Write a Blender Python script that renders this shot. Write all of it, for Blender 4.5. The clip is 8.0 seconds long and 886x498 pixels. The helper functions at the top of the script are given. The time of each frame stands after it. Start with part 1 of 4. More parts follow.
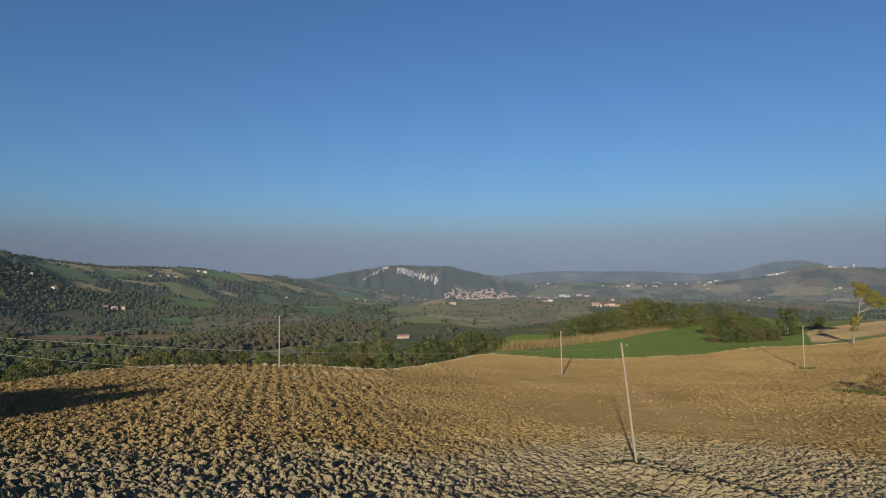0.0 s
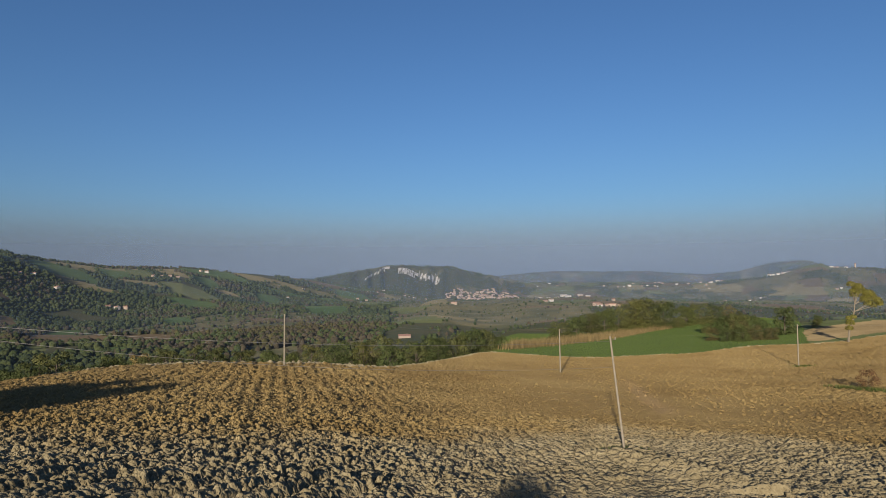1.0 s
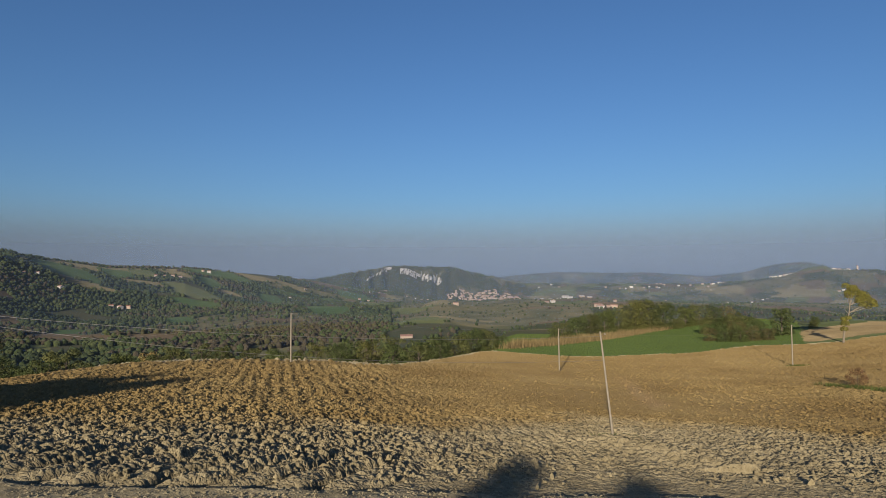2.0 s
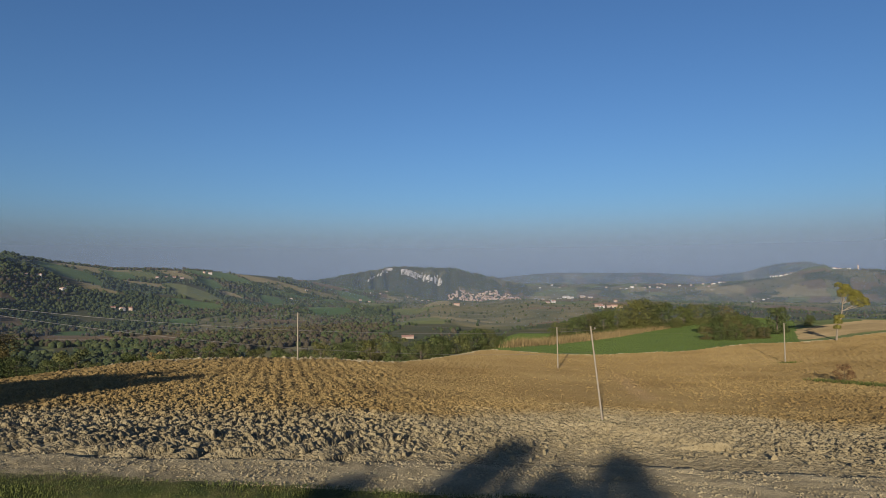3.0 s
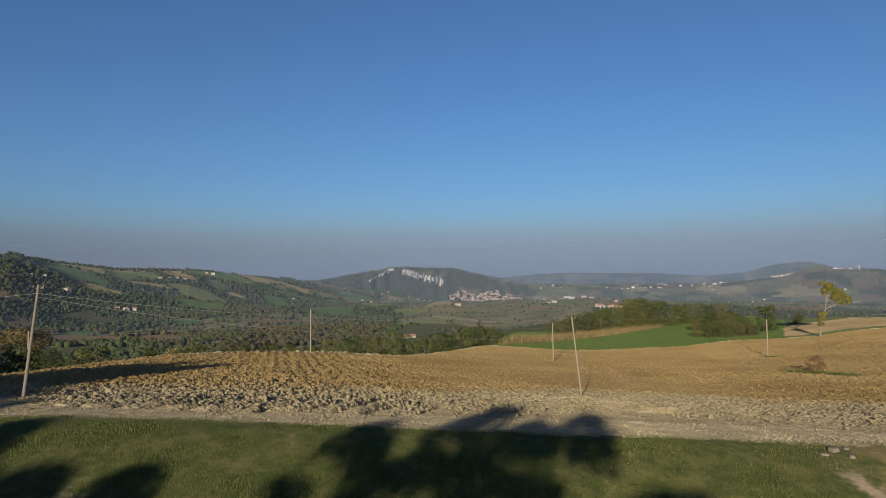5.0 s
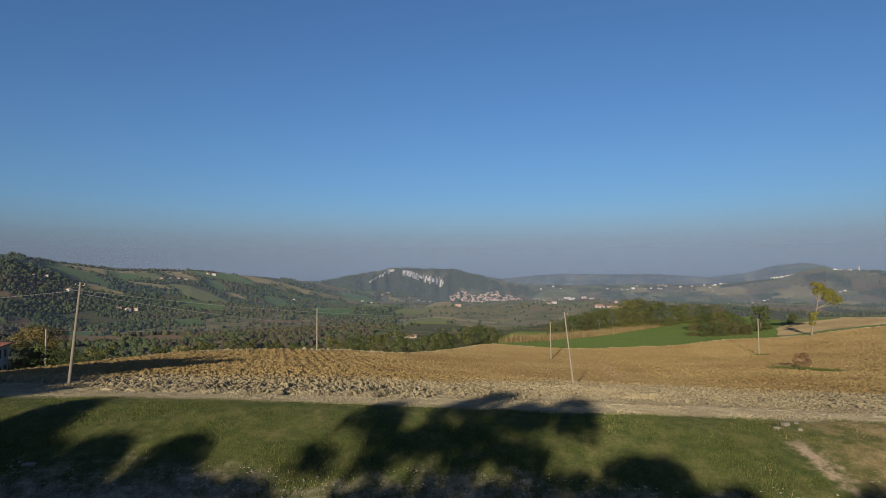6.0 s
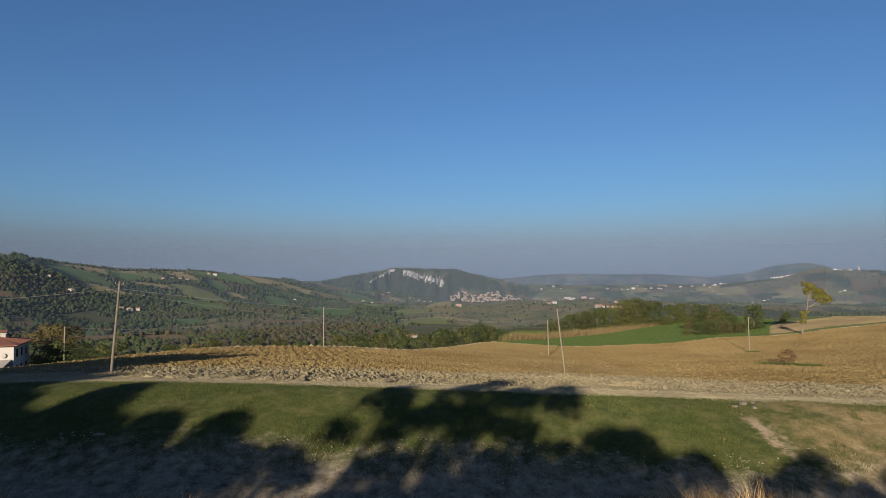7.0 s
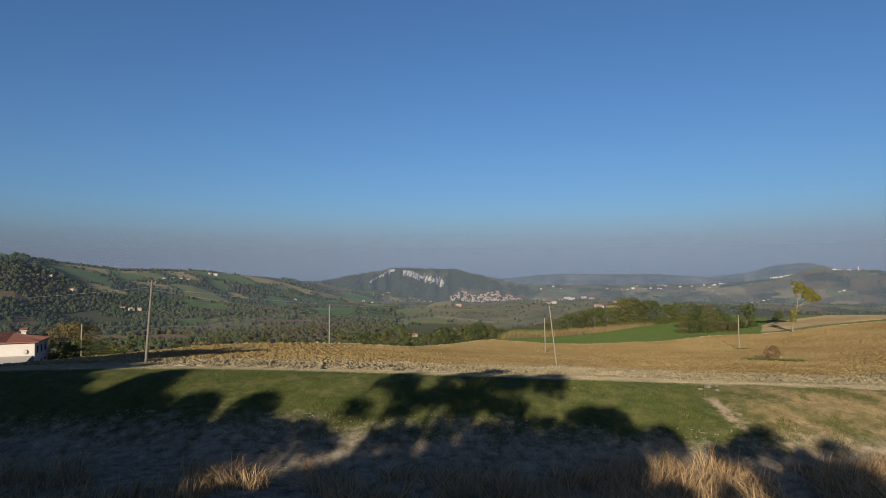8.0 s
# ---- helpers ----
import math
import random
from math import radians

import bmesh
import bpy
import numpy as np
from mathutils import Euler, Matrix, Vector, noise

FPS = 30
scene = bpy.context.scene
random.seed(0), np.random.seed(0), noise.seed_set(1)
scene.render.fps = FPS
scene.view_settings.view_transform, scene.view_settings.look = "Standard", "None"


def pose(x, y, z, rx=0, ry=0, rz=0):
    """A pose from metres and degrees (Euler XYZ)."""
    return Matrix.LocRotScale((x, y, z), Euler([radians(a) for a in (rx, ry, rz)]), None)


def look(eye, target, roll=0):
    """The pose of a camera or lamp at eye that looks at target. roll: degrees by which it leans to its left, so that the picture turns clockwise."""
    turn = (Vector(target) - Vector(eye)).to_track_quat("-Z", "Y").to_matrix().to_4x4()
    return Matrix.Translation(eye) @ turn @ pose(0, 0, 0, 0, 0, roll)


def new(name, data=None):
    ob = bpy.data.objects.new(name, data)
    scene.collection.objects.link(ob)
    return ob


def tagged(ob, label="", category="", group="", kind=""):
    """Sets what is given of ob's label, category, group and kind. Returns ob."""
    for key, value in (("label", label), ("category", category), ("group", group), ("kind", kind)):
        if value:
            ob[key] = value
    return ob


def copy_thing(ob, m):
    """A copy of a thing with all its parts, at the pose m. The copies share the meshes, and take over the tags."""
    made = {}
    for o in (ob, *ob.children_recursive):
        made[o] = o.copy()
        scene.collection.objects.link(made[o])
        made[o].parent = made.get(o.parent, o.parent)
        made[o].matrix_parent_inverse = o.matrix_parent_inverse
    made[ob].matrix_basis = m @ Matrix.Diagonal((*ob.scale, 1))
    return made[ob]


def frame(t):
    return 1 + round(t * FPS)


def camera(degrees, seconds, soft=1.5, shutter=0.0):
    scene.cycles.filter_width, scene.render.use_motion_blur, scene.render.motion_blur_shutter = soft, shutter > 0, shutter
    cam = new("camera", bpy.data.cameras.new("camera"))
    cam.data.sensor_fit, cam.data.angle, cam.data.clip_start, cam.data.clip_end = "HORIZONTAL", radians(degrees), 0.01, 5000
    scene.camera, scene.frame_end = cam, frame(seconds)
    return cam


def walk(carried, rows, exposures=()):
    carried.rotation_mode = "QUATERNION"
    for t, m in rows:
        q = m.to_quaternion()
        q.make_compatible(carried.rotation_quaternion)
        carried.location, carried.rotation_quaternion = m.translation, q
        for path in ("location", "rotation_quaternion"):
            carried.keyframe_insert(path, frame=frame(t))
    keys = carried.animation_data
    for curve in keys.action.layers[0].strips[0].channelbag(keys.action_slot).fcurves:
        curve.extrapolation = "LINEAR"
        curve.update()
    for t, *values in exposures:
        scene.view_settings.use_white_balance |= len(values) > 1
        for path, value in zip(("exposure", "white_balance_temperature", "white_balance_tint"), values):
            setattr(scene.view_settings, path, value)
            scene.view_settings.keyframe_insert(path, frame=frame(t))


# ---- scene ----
cam = camera(72.0, 8.0, soft=0.5)
PATH = [
    (0, (0.209, -0.842, 10.275), (0.165, 1.156, 10.346), -0.3),
    (0.5, (0.251, -1.821, 10.224), (0.206, 0.177, 10.294), -0.3),
    (1, (0.282, -2.903, 10.192), (0.234, -0.905, 10.263), -0.3),
    (1.5, (0.276, -4.119, 10.154), (0.224, -2.121, 10.227), -0.2),
    (1.7, (0.277, -4.652, 10.152), (0.223, -2.654, 10.225), -0.1),
    (3, (0.208, -8.466, 10.112), (0.152, -6.469, 10.188), -0.3),
    (3.5, (0.171, -10.175, 10.048), (0.112, -8.177, 10.124), -0.3),
    (4, (0.175, -11.95, 10.004), (0.116, -9.952, 10.08), -0.3),
    (4.5, (0.195, -13.695, 10.009), (0.135, -11.697, 10.086), -0.3),
    (5.8, (0.062, -18.475, 9.898), (0.002, -16.477, 9.975), -0.4),
    (6, (0.047, -19.267, 9.872), (-0.014, -17.27, 9.952), -0.3),
    (6.5, (-0.003, -21.418, 9.858), (-0.065, -19.421, 9.938), -0.3),
    (7, (-0.044, -23.673, 9.871), (-0.106, -21.676, 9.951), -0.3),
    (7.5, (-0.056, -25.998, 9.863), (-0.119, -24.001, 9.944), -0.3),
    (8, (-0.052, -28.289, 9.855), (-0.114, -26.291, 9.935), -0.3),
]
walk(cam, [(t, look(eye, target, roll)) for t, eye, target, roll in PATH],
     [(0.0, 0.77, 5950, 12), (8.0, 0.77, 5950, 12)])

# ---- world, sun, exposure ----
SUN_AZ, SUN_EL = 13.5, 14.5          # the light travels 13.5 degrees east of +y
world = bpy.data.worlds.new("sky")
scene.world = world
world.use_nodes = True
wn, wl = world.node_tree.nodes, world.node_tree.links
sky = wn.new("ShaderNodeTexSky")
sky.sky_type = "NISHITA"
sky.sun_disc = False
sky.sun_elevation = radians(SUN_EL)
sky.sun_rotation = radians(180 + SUN_AZ)
sky.air_density, sky.dust_density, sky.ozone_density = 1.0, 1.3, 5.0
wn["Background"].inputs["Strength"].default_value = 0.057
wl.new(sky.outputs[0], wn["Background"].inputs[0])

sun_data = bpy.data.lights.new("sun", "SUN")
sun_data.energy, sun_data.angle, sun_data.color = 5.0, radians(0.6), (1.0, 0.80, 0.55)
sun = new("sun", sun_data)
a, e = radians(SUN_AZ), radians(SUN_EL)
SUN_WAY = Vector((math.sin(a) * math.cos(e), math.cos(a) * math.cos(e), -math.sin(e)))
sun.matrix_world = Matrix.Translation((-20, -60, 60)) @ SUN_WAY.to_track_quat("-Z", "Y").to_matrix().to_4x4()


# ---- numbers: noise and the lie of the land ----
rng = np.random.default_rng(7)


def smooth(a, b, v):
    t = np.clip((v - a) / (b - a), 0, 1)
    return t * t * (3 - 2 * t)


def hashed(i, j, seed):
    n = np.sin(i * 127.1 + j * 311.7 + seed * 74.7) * 43758.5453
    return n - np.floor(n)


def value_noise(x, y, seed=0):
    i, j = np.floor(x), np.floor(y)
    fx, fy = x - i, y - j
    fx, fy = fx * fx * (3 - 2 * fx), fy * fy * (3 - 2 * fy)
    a, b = hashed(i, j, seed), hashed(i + 1, j, seed)
    c, d = hashed(i, j + 1, seed), hashed(i + 1, j + 1, seed)
    return (a + (b - a) * fx) * (1 - fy) + (c + (d - c) * fx) * fy


def fractal(x, y, seed=0, octaves=4):
    total, amp, norm = 0, 1.0, 0
    for k in range(octaves):
        total = total + amp * value_noise(x, y, seed + k)
        norm, amp, x, y = norm + amp, amp * 0.5, x * 2.03 + 17.3, y * 2.03 - 9.1
    return total / norm


def lumps(x, y, seed=0):
    """Rounded clods: 1 in the middle of each cell, 0 in the cracks between."""
    i, j = np.floor(x), np.floor(y)
    near = np.full(x.shape, 9.0)
    second = np.full(x.shape, 9.0)
    size = np.zeros(x.shape)
    for di in (-1, 0, 1):
        for dj in (-1, 0, 1):
            ci, cj = i + di, j + dj
            d = (x - ci - hashed(ci, cj, seed)) ** 2 + (y - cj - hashed(ci, cj, seed + 5)) ** 2
            closer = d < near
            second = np.where(closer, near, np.minimum(second, d))
            size = np.where(closer, hashed(ci, cj, seed + 9), size)
            near = np.where(closer, d, near)
    gap = np.sqrt(second) - np.sqrt(near)
    return smooth(0.07, 0.30, gap) * (0.35 + 0.65 * size), gap


def field_plane(x, y):
    X, Y = np.clip(x, -75, 112) / 50, (np.clip(y, 4, 136) - 50) / 50
    return (-1.07 - 2.377 * X - 5.502 * Y - 0.033 * X * X - 0.808 * X * Y + 0.606 * Y * Y + 1.851 * X ** 3 + 0.594 * X * X * Y
            + 0.336 * X * Y * Y + 0.546 * Y ** 3 - 0.424 * X ** 4 - 0.382 * X * X * Y * Y)


def field_end(x):
    """How far the ploughed land reaches before the hill breaks off."""
    return 89 + 33 * smooth(-14, 8, x) + 12 * smooth(27, 66, x) + 1.2 * np.sin(x * 0.21)


def bearing(x, y):
    return x / np.maximum(y + 15, 5)


def height(x, y):
    x, y = np.asarray(x, float), np.asarray(y, float)
    u, far = bearing(x, y), np.hypot(x, y + 15)
    u = np.where(y < -10, np.sign(x) * 0.8, np.clip(u + 0.031, -1.2, 1.2))
    end = field_end(x)
    d = np.maximum(y - end, 0)
    z = field_plane(x, np.minimum(y, end)) - 3.2 * smooth(10.5, -1, y)
    z = z - (8 * smooth(-75, -140, x) + 3 * smooth(120, 300, x)) * (1 - smooth(330, 720, far))
    fall_left = 43 * (1 - np.exp(-d / 150))
    fall_right = 0.062 * np.minimum(d, 130) + 38 * smooth(120, 430, d)
    fall_east = 0.03 * np.minimum(d, 30) + 46 * smooth(24, 260, d)
    w, we = smooth(0.0, 0.13, u), smooth(0.5, 0.62, u)
    z = z - (fall_left * (1 - w) + fall_right * w * (1 - we) + fall_east * we * w)
    # the valley, the long hill to the west, the rocky hill with the ridge village's hill, and the low hills behind
    away = smooth(330, 720, far)
    valley = -75 * smooth(750, 3000, far)
    roll = (fractal(x / 330, y / 330, 3, 4) - 0.5) * 34 * smooth(300, 900, far)
    crest = np.interp(u, [-1.2, -0.73, -0.63, -0.54, -0.42, -0.29, -0.207, -0.13, -0.02], [86, 50, 34, 20, 22, 2, -26, -64, -75])
    top = np.interp(u, [-1.2, -0.73, -0.42, -0.2, 0.0], [1300, 1400, 1750, 2300, 2600])
    west = smooth(0.56, 1.0, far / top) * (1 - 0.75 * smooth(1.05, 1.6, far / top)) * (1 - smooth(-0.12, 0.02, u))
    hills = valley * (1 - west) + west * (crest + 50)
    rocky = np.interp(u, [-0.25, -0.21, -0.17, -0.124, -0.105, -0.087, -0.06, -0.045, -0.02, 0.006, 0.043, 0.07, 0.098, 0.14, 0.44, 0.5, 0.552, 0.589, 0.617, 0.63, 0.73, 1.0],
                      [-75, -42, -14, 16, 26, 44, 42, 36, 37, 38, 10, -14, -37, -62, -62, -40, -18, 22, 33, 16, 9, 9])
    rocky = rocky + 9 * (fractal(u * 45, u * 0, 58, 3) - 0.5) * (1 - smooth(0.08, 0.12, u))
    rise = smooth(2900, 3480, far) * (1 - 0.8 * smooth(3540, 3900, far))
    spurs = 14 * np.sin(u * 190 + 2 * np.sin(u * 57)) * smooth(2800, 3150, far) * (1 - smooth(3300, 3480, far)) * (1 - smooth(0.1, 0.16, u))
    hills = hills * (1 - rise) + (rocky + 50) * rise + spurs
    low = np.interp(u, [-0.3, -0.2, 0.09, 0.15, 0.19, 0.28, 0.34, 0.43, 0.478, 0.525, 0.562, 0.58, 0.595, 0.615, 0.64, 1.0],
                    [-40, -42, -36, -10, 0, -4, -2, -28, -12, 36, 58, 64, 60, 40, 5, -5])
    back = smooth(3900, 4450, far)
    hills = hills * (1 - back) + (low + 50) * back
    far_roll = (1 - 0.8 * smooth(2700, 3400, far)) * (1 - 0.75 * west)
    return z + away * (hills + roll * far_roll)


# ---- materials ----
def material(name):
    m = bpy.data.materials.new(name)
    m.use_nodes = True
    return m, m.node_tree.nodes, m.node_tree.links, m.node_tree.nodes["Principled BSDF"]


def ramp(nodes, links, value, stops):
    r = nodes.new("ShaderNodeValToRGB")
    for k, (pos, col) in enumerate(stops):
        el = r.color_ramp.elements[k] if k < 2 else r.color_ramp.elements.new(pos)
        el.position, el.color = pos, (*col, 1)
    links.new(value, r.inputs[0])
    return r.outputs[0]


def noise_node(nodes, links, where, scale, detail=5, rough=0.6):
    n = nodes.new("ShaderNodeTexNoise")
    n.inputs["Scale"].default_value, n.inputs["Detail"].default_value, n.inputs["Roughness"].default_value = scale, detail, rough
    links.new(where, n.inputs["Vector"])
    return n.outputs["Fac"]


def mix(nodes, links, fac, a, b, kind="MIX"):
    m = nodes.new("ShaderNodeMixRGB")
    m.blend_type = kind
    for sock, v in zip(m.inputs, (fac, a, b)):
        if isinstance(v, (int, float)):
            sock.default_value = v if sock.type == "VALUE" else (v, v, v, 1)
        elif isinstance(v, tuple):
            sock.default_value = (*v, 1)
        else:
            links.new(v, sock)
    return m.outputs[0]


def bump(nodes, links, value, bsdf, strength=0.5, distance=0.05):
    b = nodes.new("ShaderNodeBump")
    b.inputs["Strength"].default_value, b.inputs["Distance"].default_value = strength, distance
    links.new(value, b.inputs["Height"])
    links.new(b.outputs[0], bsdf.inputs["Normal"])


def earth(name, stops, big=0.08, small=6.0, relief=0.4, tint=None):
    """Soil, track or turf: two scales of noise over the ground."""
    m, n, l, b = material(name)
    where = n.new("ShaderNodeNewGeometry").outputs["Position"]
    base = ramp(n, l, noise_node(n, l, where, big, 6), stops)
    grain = noise_node(n, l, where, small, 6, 0.7)
    col = mix(n, l, 0.55, base, ramp(n, l, grain, [(0.3, (0.35, 0.35, 0.35)), (0.7, (1, 1, 1))]), "MULTIPLY")
    if tint:
        col = mix(n, l, ramp(n, l, noise_node(n, l, where, tint[0], 4), [(0.5, (0, 0, 0)), (0.68, (1, 1, 1))]), col, tint[1])
    l.new(col, b.inputs["Base Color"])
    b.inputs["Roughness"].default_value = 0.95
    b.inputs["Specular IOR Level"].default_value = 0.15
    b.inputs["Diffuse Roughness"].default_value = 1.0
    bump(n, l, grain, b, relief, 0.08)
    return m


def plain(name, colour, rough=0.8, metal=0.0, scale=4.0, vary=0.35, random=0.0):
    m, n, l, b = material(name)
    where = n.new("ShaderNodeTexCoord").outputs["Object"]
    f = noise_node(n, l, where, scale, 5)
    col = mix(n, l, f, tuple(c * (1 - vary) for c in colour), tuple(min(1, c * (1 + vary)) for c in colour))
    if random:
        info = n.new("ShaderNodeObjectInfo")
        col = mix(n, l, 1.0, col, ramp(n, l, info.outputs["Random"], [(0, (1 - random, 1 - random, 1 - random * 0.8)), (1, (1, 1, 1))]), "MULTIPLY")
    l.new(col, b.inputs["Base Color"])
    b.inputs["Roughness"].default_value, b.inputs["Metallic"].default_value = rough, metal
    bump(n, l, f, b, 0.2, 0.02)
    return m


def reckon(n, l, op, a, c, clamp=False):
    k = n.new("ShaderNodeMath")
    k.operation, k.use_clamp = op, clamp
    for sock, v in zip(k.inputs, (a, c)):
        if isinstance(v, (int, float)):
            sock.default_value = v
        else:
            l.new(v, sock)
    return k.outputs[0]


def soil():
    """Brown clay with a pale marl band along the headland and a pale streak across the hollow."""
    m, n, l, b = material("ploughed clay")
    where = n.new("ShaderNodeNewGeometry").outputs["Position"]
    split = n.new("ShaderNodeSeparateXYZ")
    l.new(where, split.inputs[0])

    def calc(op, a, c, clamp=False):
        return reckon(n, l, op, a, c, clamp)

    patch = noise_node(n, l, where, 0.07, 6)
    brown = ramp(n, l, patch, [(0.35, (0.184, 0.134, 0.055)), (0.65, (0.252, 0.192, 0.084))])
    marl = ramp(n, l, noise_node(n, l, where, 0.5, 6), [(0.35, (0.192, 0.167, 0.102)), (0.65, (0.268, 0.236, 0.149))])
    tongue = calc("MULTIPLY", calc("SUBTRACT", 1.0, calc("MULTIPLY", calc("ABSOLUTE", calc("SUBTRACT", split.outputs["X"], 10), 0), 0.07), True), -9.0)
    far = calc("ADD", calc("ADD", split.outputs["Y"], tongue), calc("MULTIPLY", calc("SUBTRACT", noise_node(n, l, where, 0.16, 7, 0.7), 0.5), 20))
    east = calc("MULTIPLY", calc("MULTIPLY", calc("SUBTRACT", split.outputs["X"], 8), 0.1, True), 4.0)
    col = mix(n, l, calc("MULTIPLY", calc("SUBTRACT", calc("SUBTRACT", far, east), 24), 0.13, True), marl, brown)
    line = calc("ABSOLUTE", calc("SUBTRACT", calc("SUBTRACT", split.outputs["X"], 9), calc("MULTIPLY", split.outputs["Y"], 0.178)), 0)
    streak = calc("MULTIPLY", calc("SUBTRACT", calc("MULTIPLY", noise_node(n, l, where, 0.35, 5), 3.6), line), 0.6, True)
    within = calc("MULTIPLY", calc("MULTIPLY", calc("SUBTRACT", split.outputs["Y"], 46), 0.2, True), calc("MULTIPLY", calc("SUBTRACT", 92, split.outputs["Y"]), 0.05, True))
    col = mix(n, l, calc("MULTIPLY", calc("MULTIPLY", streak, within), 0.5), col, (0.28, 0.205, 0.115))
    grain = noise_node(n, l, where, 5.0, 7, 0.7)
    col = mix(n, l, 0.65, col, ramp(n, l, grain, [(0.32, (0.40, 0.37, 0.33)), (0.7, (1, 1, 1))]), "MULTIPLY")
    l.new(col, b.inputs["Base Color"])
    b.inputs["Roughness"].default_value = 0.95
    b.inputs["Specular IOR Level"].default_value = 0.12
    b.inputs["Diffuse Roughness"].default_value = 1.0
    crack = n.new("ShaderNodeTexVoronoi")
    crack.feature = "DISTANCE_TO_EDGE"
    crack.inputs["Scale"].default_value = 3.2
    bent = n.new("ShaderNodeVectorMath")
    wave = n.new("ShaderNodeTexNoise")
    wave.inputs["Scale"].default_value = 2.0
    l.new(where, wave.inputs["Vector"])
    l.new(where, bent.inputs[0])
    l.new(wave.outputs["Color"], bent.inputs[1])
    l.new(bent.outputs[0], crack.inputs["Vector"])
    step = calc("MULTIPLY", crack.outputs["Distance"], 4.0, True)
    bump(n, l, calc("ADD", calc("MULTIPLY", grain, 0.8), calc("MULTIPLY", step, 0.6)), b, 0.75, 0.10)
    return m


SOIL = soil()
TRACK = earth("pale crumbled clay", [(0.35, (0.214, 0.187, 0.117)), (0.65, (0.302, 0.267, 0.172))], 0.6, 9.0, 1.0)


def verge():
    """Mown grass that turns to dry tan grass eastward, to bare stony ground down the bank, and to clay at the track."""
    m, n, l, b = material("verge")
    where = n.new("ShaderNodeNewGeometry").outputs["Position"]
    split = n.new("ShaderNodeSeparateXYZ")
    l.new(where, split.inputs[0])
    x, y = split.outputs["X"], split.outputs["Y"]

    def calc(op, a, c, clamp=False):
        return reckon(n, l, op, a, c, clamp)

    rough, mid, grain = noise_node(n, l, where, 0.35, 6), noise_node(n, l, where, 1.6, 6, 0.7), noise_node(n, l, where, 9.0, 6, 0.75)
    wander = calc("ADD", calc("MULTIPLY", calc("SUBTRACT", rough, 0.5), 6.0), calc("MULTIPLY", calc("SUBTRACT", mid, 0.5), 3.0))
    green = ramp(n, l, mid, [(0.35, (0.036, 0.052, 0.014)), (0.65, (0.066, 0.078, 0.022))])
    tan = ramp(n, l, mid, [(0.35, (0.130, 0.105, 0.050)), (0.65, (0.235, 0.185, 0.100))])
    stone = ramp(n, l, mid, [(0.32, (0.090, 0.084, 0.056)), (0.46, (0.200, 0.172, 0.130)), (0.68, (0.340, 0.305, 0.250))])
    patches = ramp(n, l, noise_node(n, l, where, 0.8, 6, 0.7), [(0.46, (0, 0, 0)), (0.66, (1, 1, 1))])
    col = mix(n, l, calc("MULTIPLY", patches, 0.22), green, tan)
    east = calc("MULTIPLY", calc("ADD", calc("SUBTRACT", x, 13.0), wander), 0.22, True)
    tuft = ramp(n, l, noise_node(n, l, where, 0.6, 5), [(0.40, (0.25, 0.25, 0.25)), (0.55, (1, 1, 1))])
    col = mix(n, l, calc("MULTIPLY", east, tuft), col, tan)
    down = calc("MULTIPLY", calc("ADD", calc("SUBTRACT", 4.2, y), wander), 0.45, True)
    col = mix(n, l, calc("MULTIPLY", down, 0.9), col, stone)
    line = calc("ABSOLUTE", calc("SUBTRACT", calc("SUBTRACT", x, 14.2), calc("MULTIPLY", calc("SUBTRACT", 6.5, y), 0.10)), 0)
    path = calc("MULTIPLY", calc("SUBTRACT", calc("ADD", 0.85, calc("MULTIPLY", wander, 0.6)), line), 1.6, True)
    path = calc("MULTIPLY", calc("MULTIPLY", calc("MULTIPLY", path, ramp(n, l, mid, [(0.36, (0, 0, 0)), (0.56, (1, 1, 1))])), calc("SUBTRACT", 7.6, y, True)), calc("MULTIPLY", calc("SUBTRACT", y, 1.5), 0.35, True))
    col = mix(n, l, path, col, (0.235, 0.192, 0.138))
    brink = calc("MULTIPLY", calc("SUBTRACT", calc("ADD", y, calc("MULTIPLY", wander, 0.25)), calc("ADD", 10.1, calc("MULTIPLY", x, -0.02))), 1.1, True)
    col = mix(n, l, calc("MULTIPLY", brink, 0.85), col, (0.195, 0.168, 0.108))
    col = mix(n, l, 0.6, col, ramp(n, l, grain, [(0.3, (0.35, 0.35, 0.35)), (0.7, (1, 1, 1))]), "MULTIPLY")
    l.new(col, b.inputs["Base Color"])
    b.inputs["Roughness"].default_value = 0.95
    b.inputs["Specular IOR Level"].default_value = 0.15
    b.inputs["Diffuse Roughness"].default_value = 1.0
    bump(n, l, grain, b, 0.9, 0.10)
    return m


VERGE = verge()
STONY = earth("loose stone", [(0.35, (0.20, 0.180, 0.144)), (0.65, (0.31, 0.286, 0.238))], 0.7, 7.0, 0.8)
CROP = earth("young wheat", [(0.35, (0.034, 0.056, 0.013)), (0.65, (0.050, 0.076, 0.019))], 0.05, 5.0, 0.3)
def chalk():
    """Pale gullied cliff, streaked down the slope, with scrub between the ribs."""
    m, n, l, b = material("chalk cliff")
    shape = n.new("ShaderNodeMapping")
    shape.inputs["Scale"].default_value = (0.085, 0.004, 0.02)
    shape.inputs["Rotation"].default_value = (0, radians(28), 0)
    l.new(n.new("ShaderNodeNewGeometry").outputs["Position"], shape.inputs["Vector"])
    col = ramp(n, l, noise_node(n, l, shape.outputs[0], 1.0, 3), [(0.40, (0.05, 0.055, 0.04)), (0.55, (0.46, 0.44, 0.41))])
    l.new(col, b.inputs["Base Color"])
    b.inputs["Roughness"].default_value = 0.95
    return m


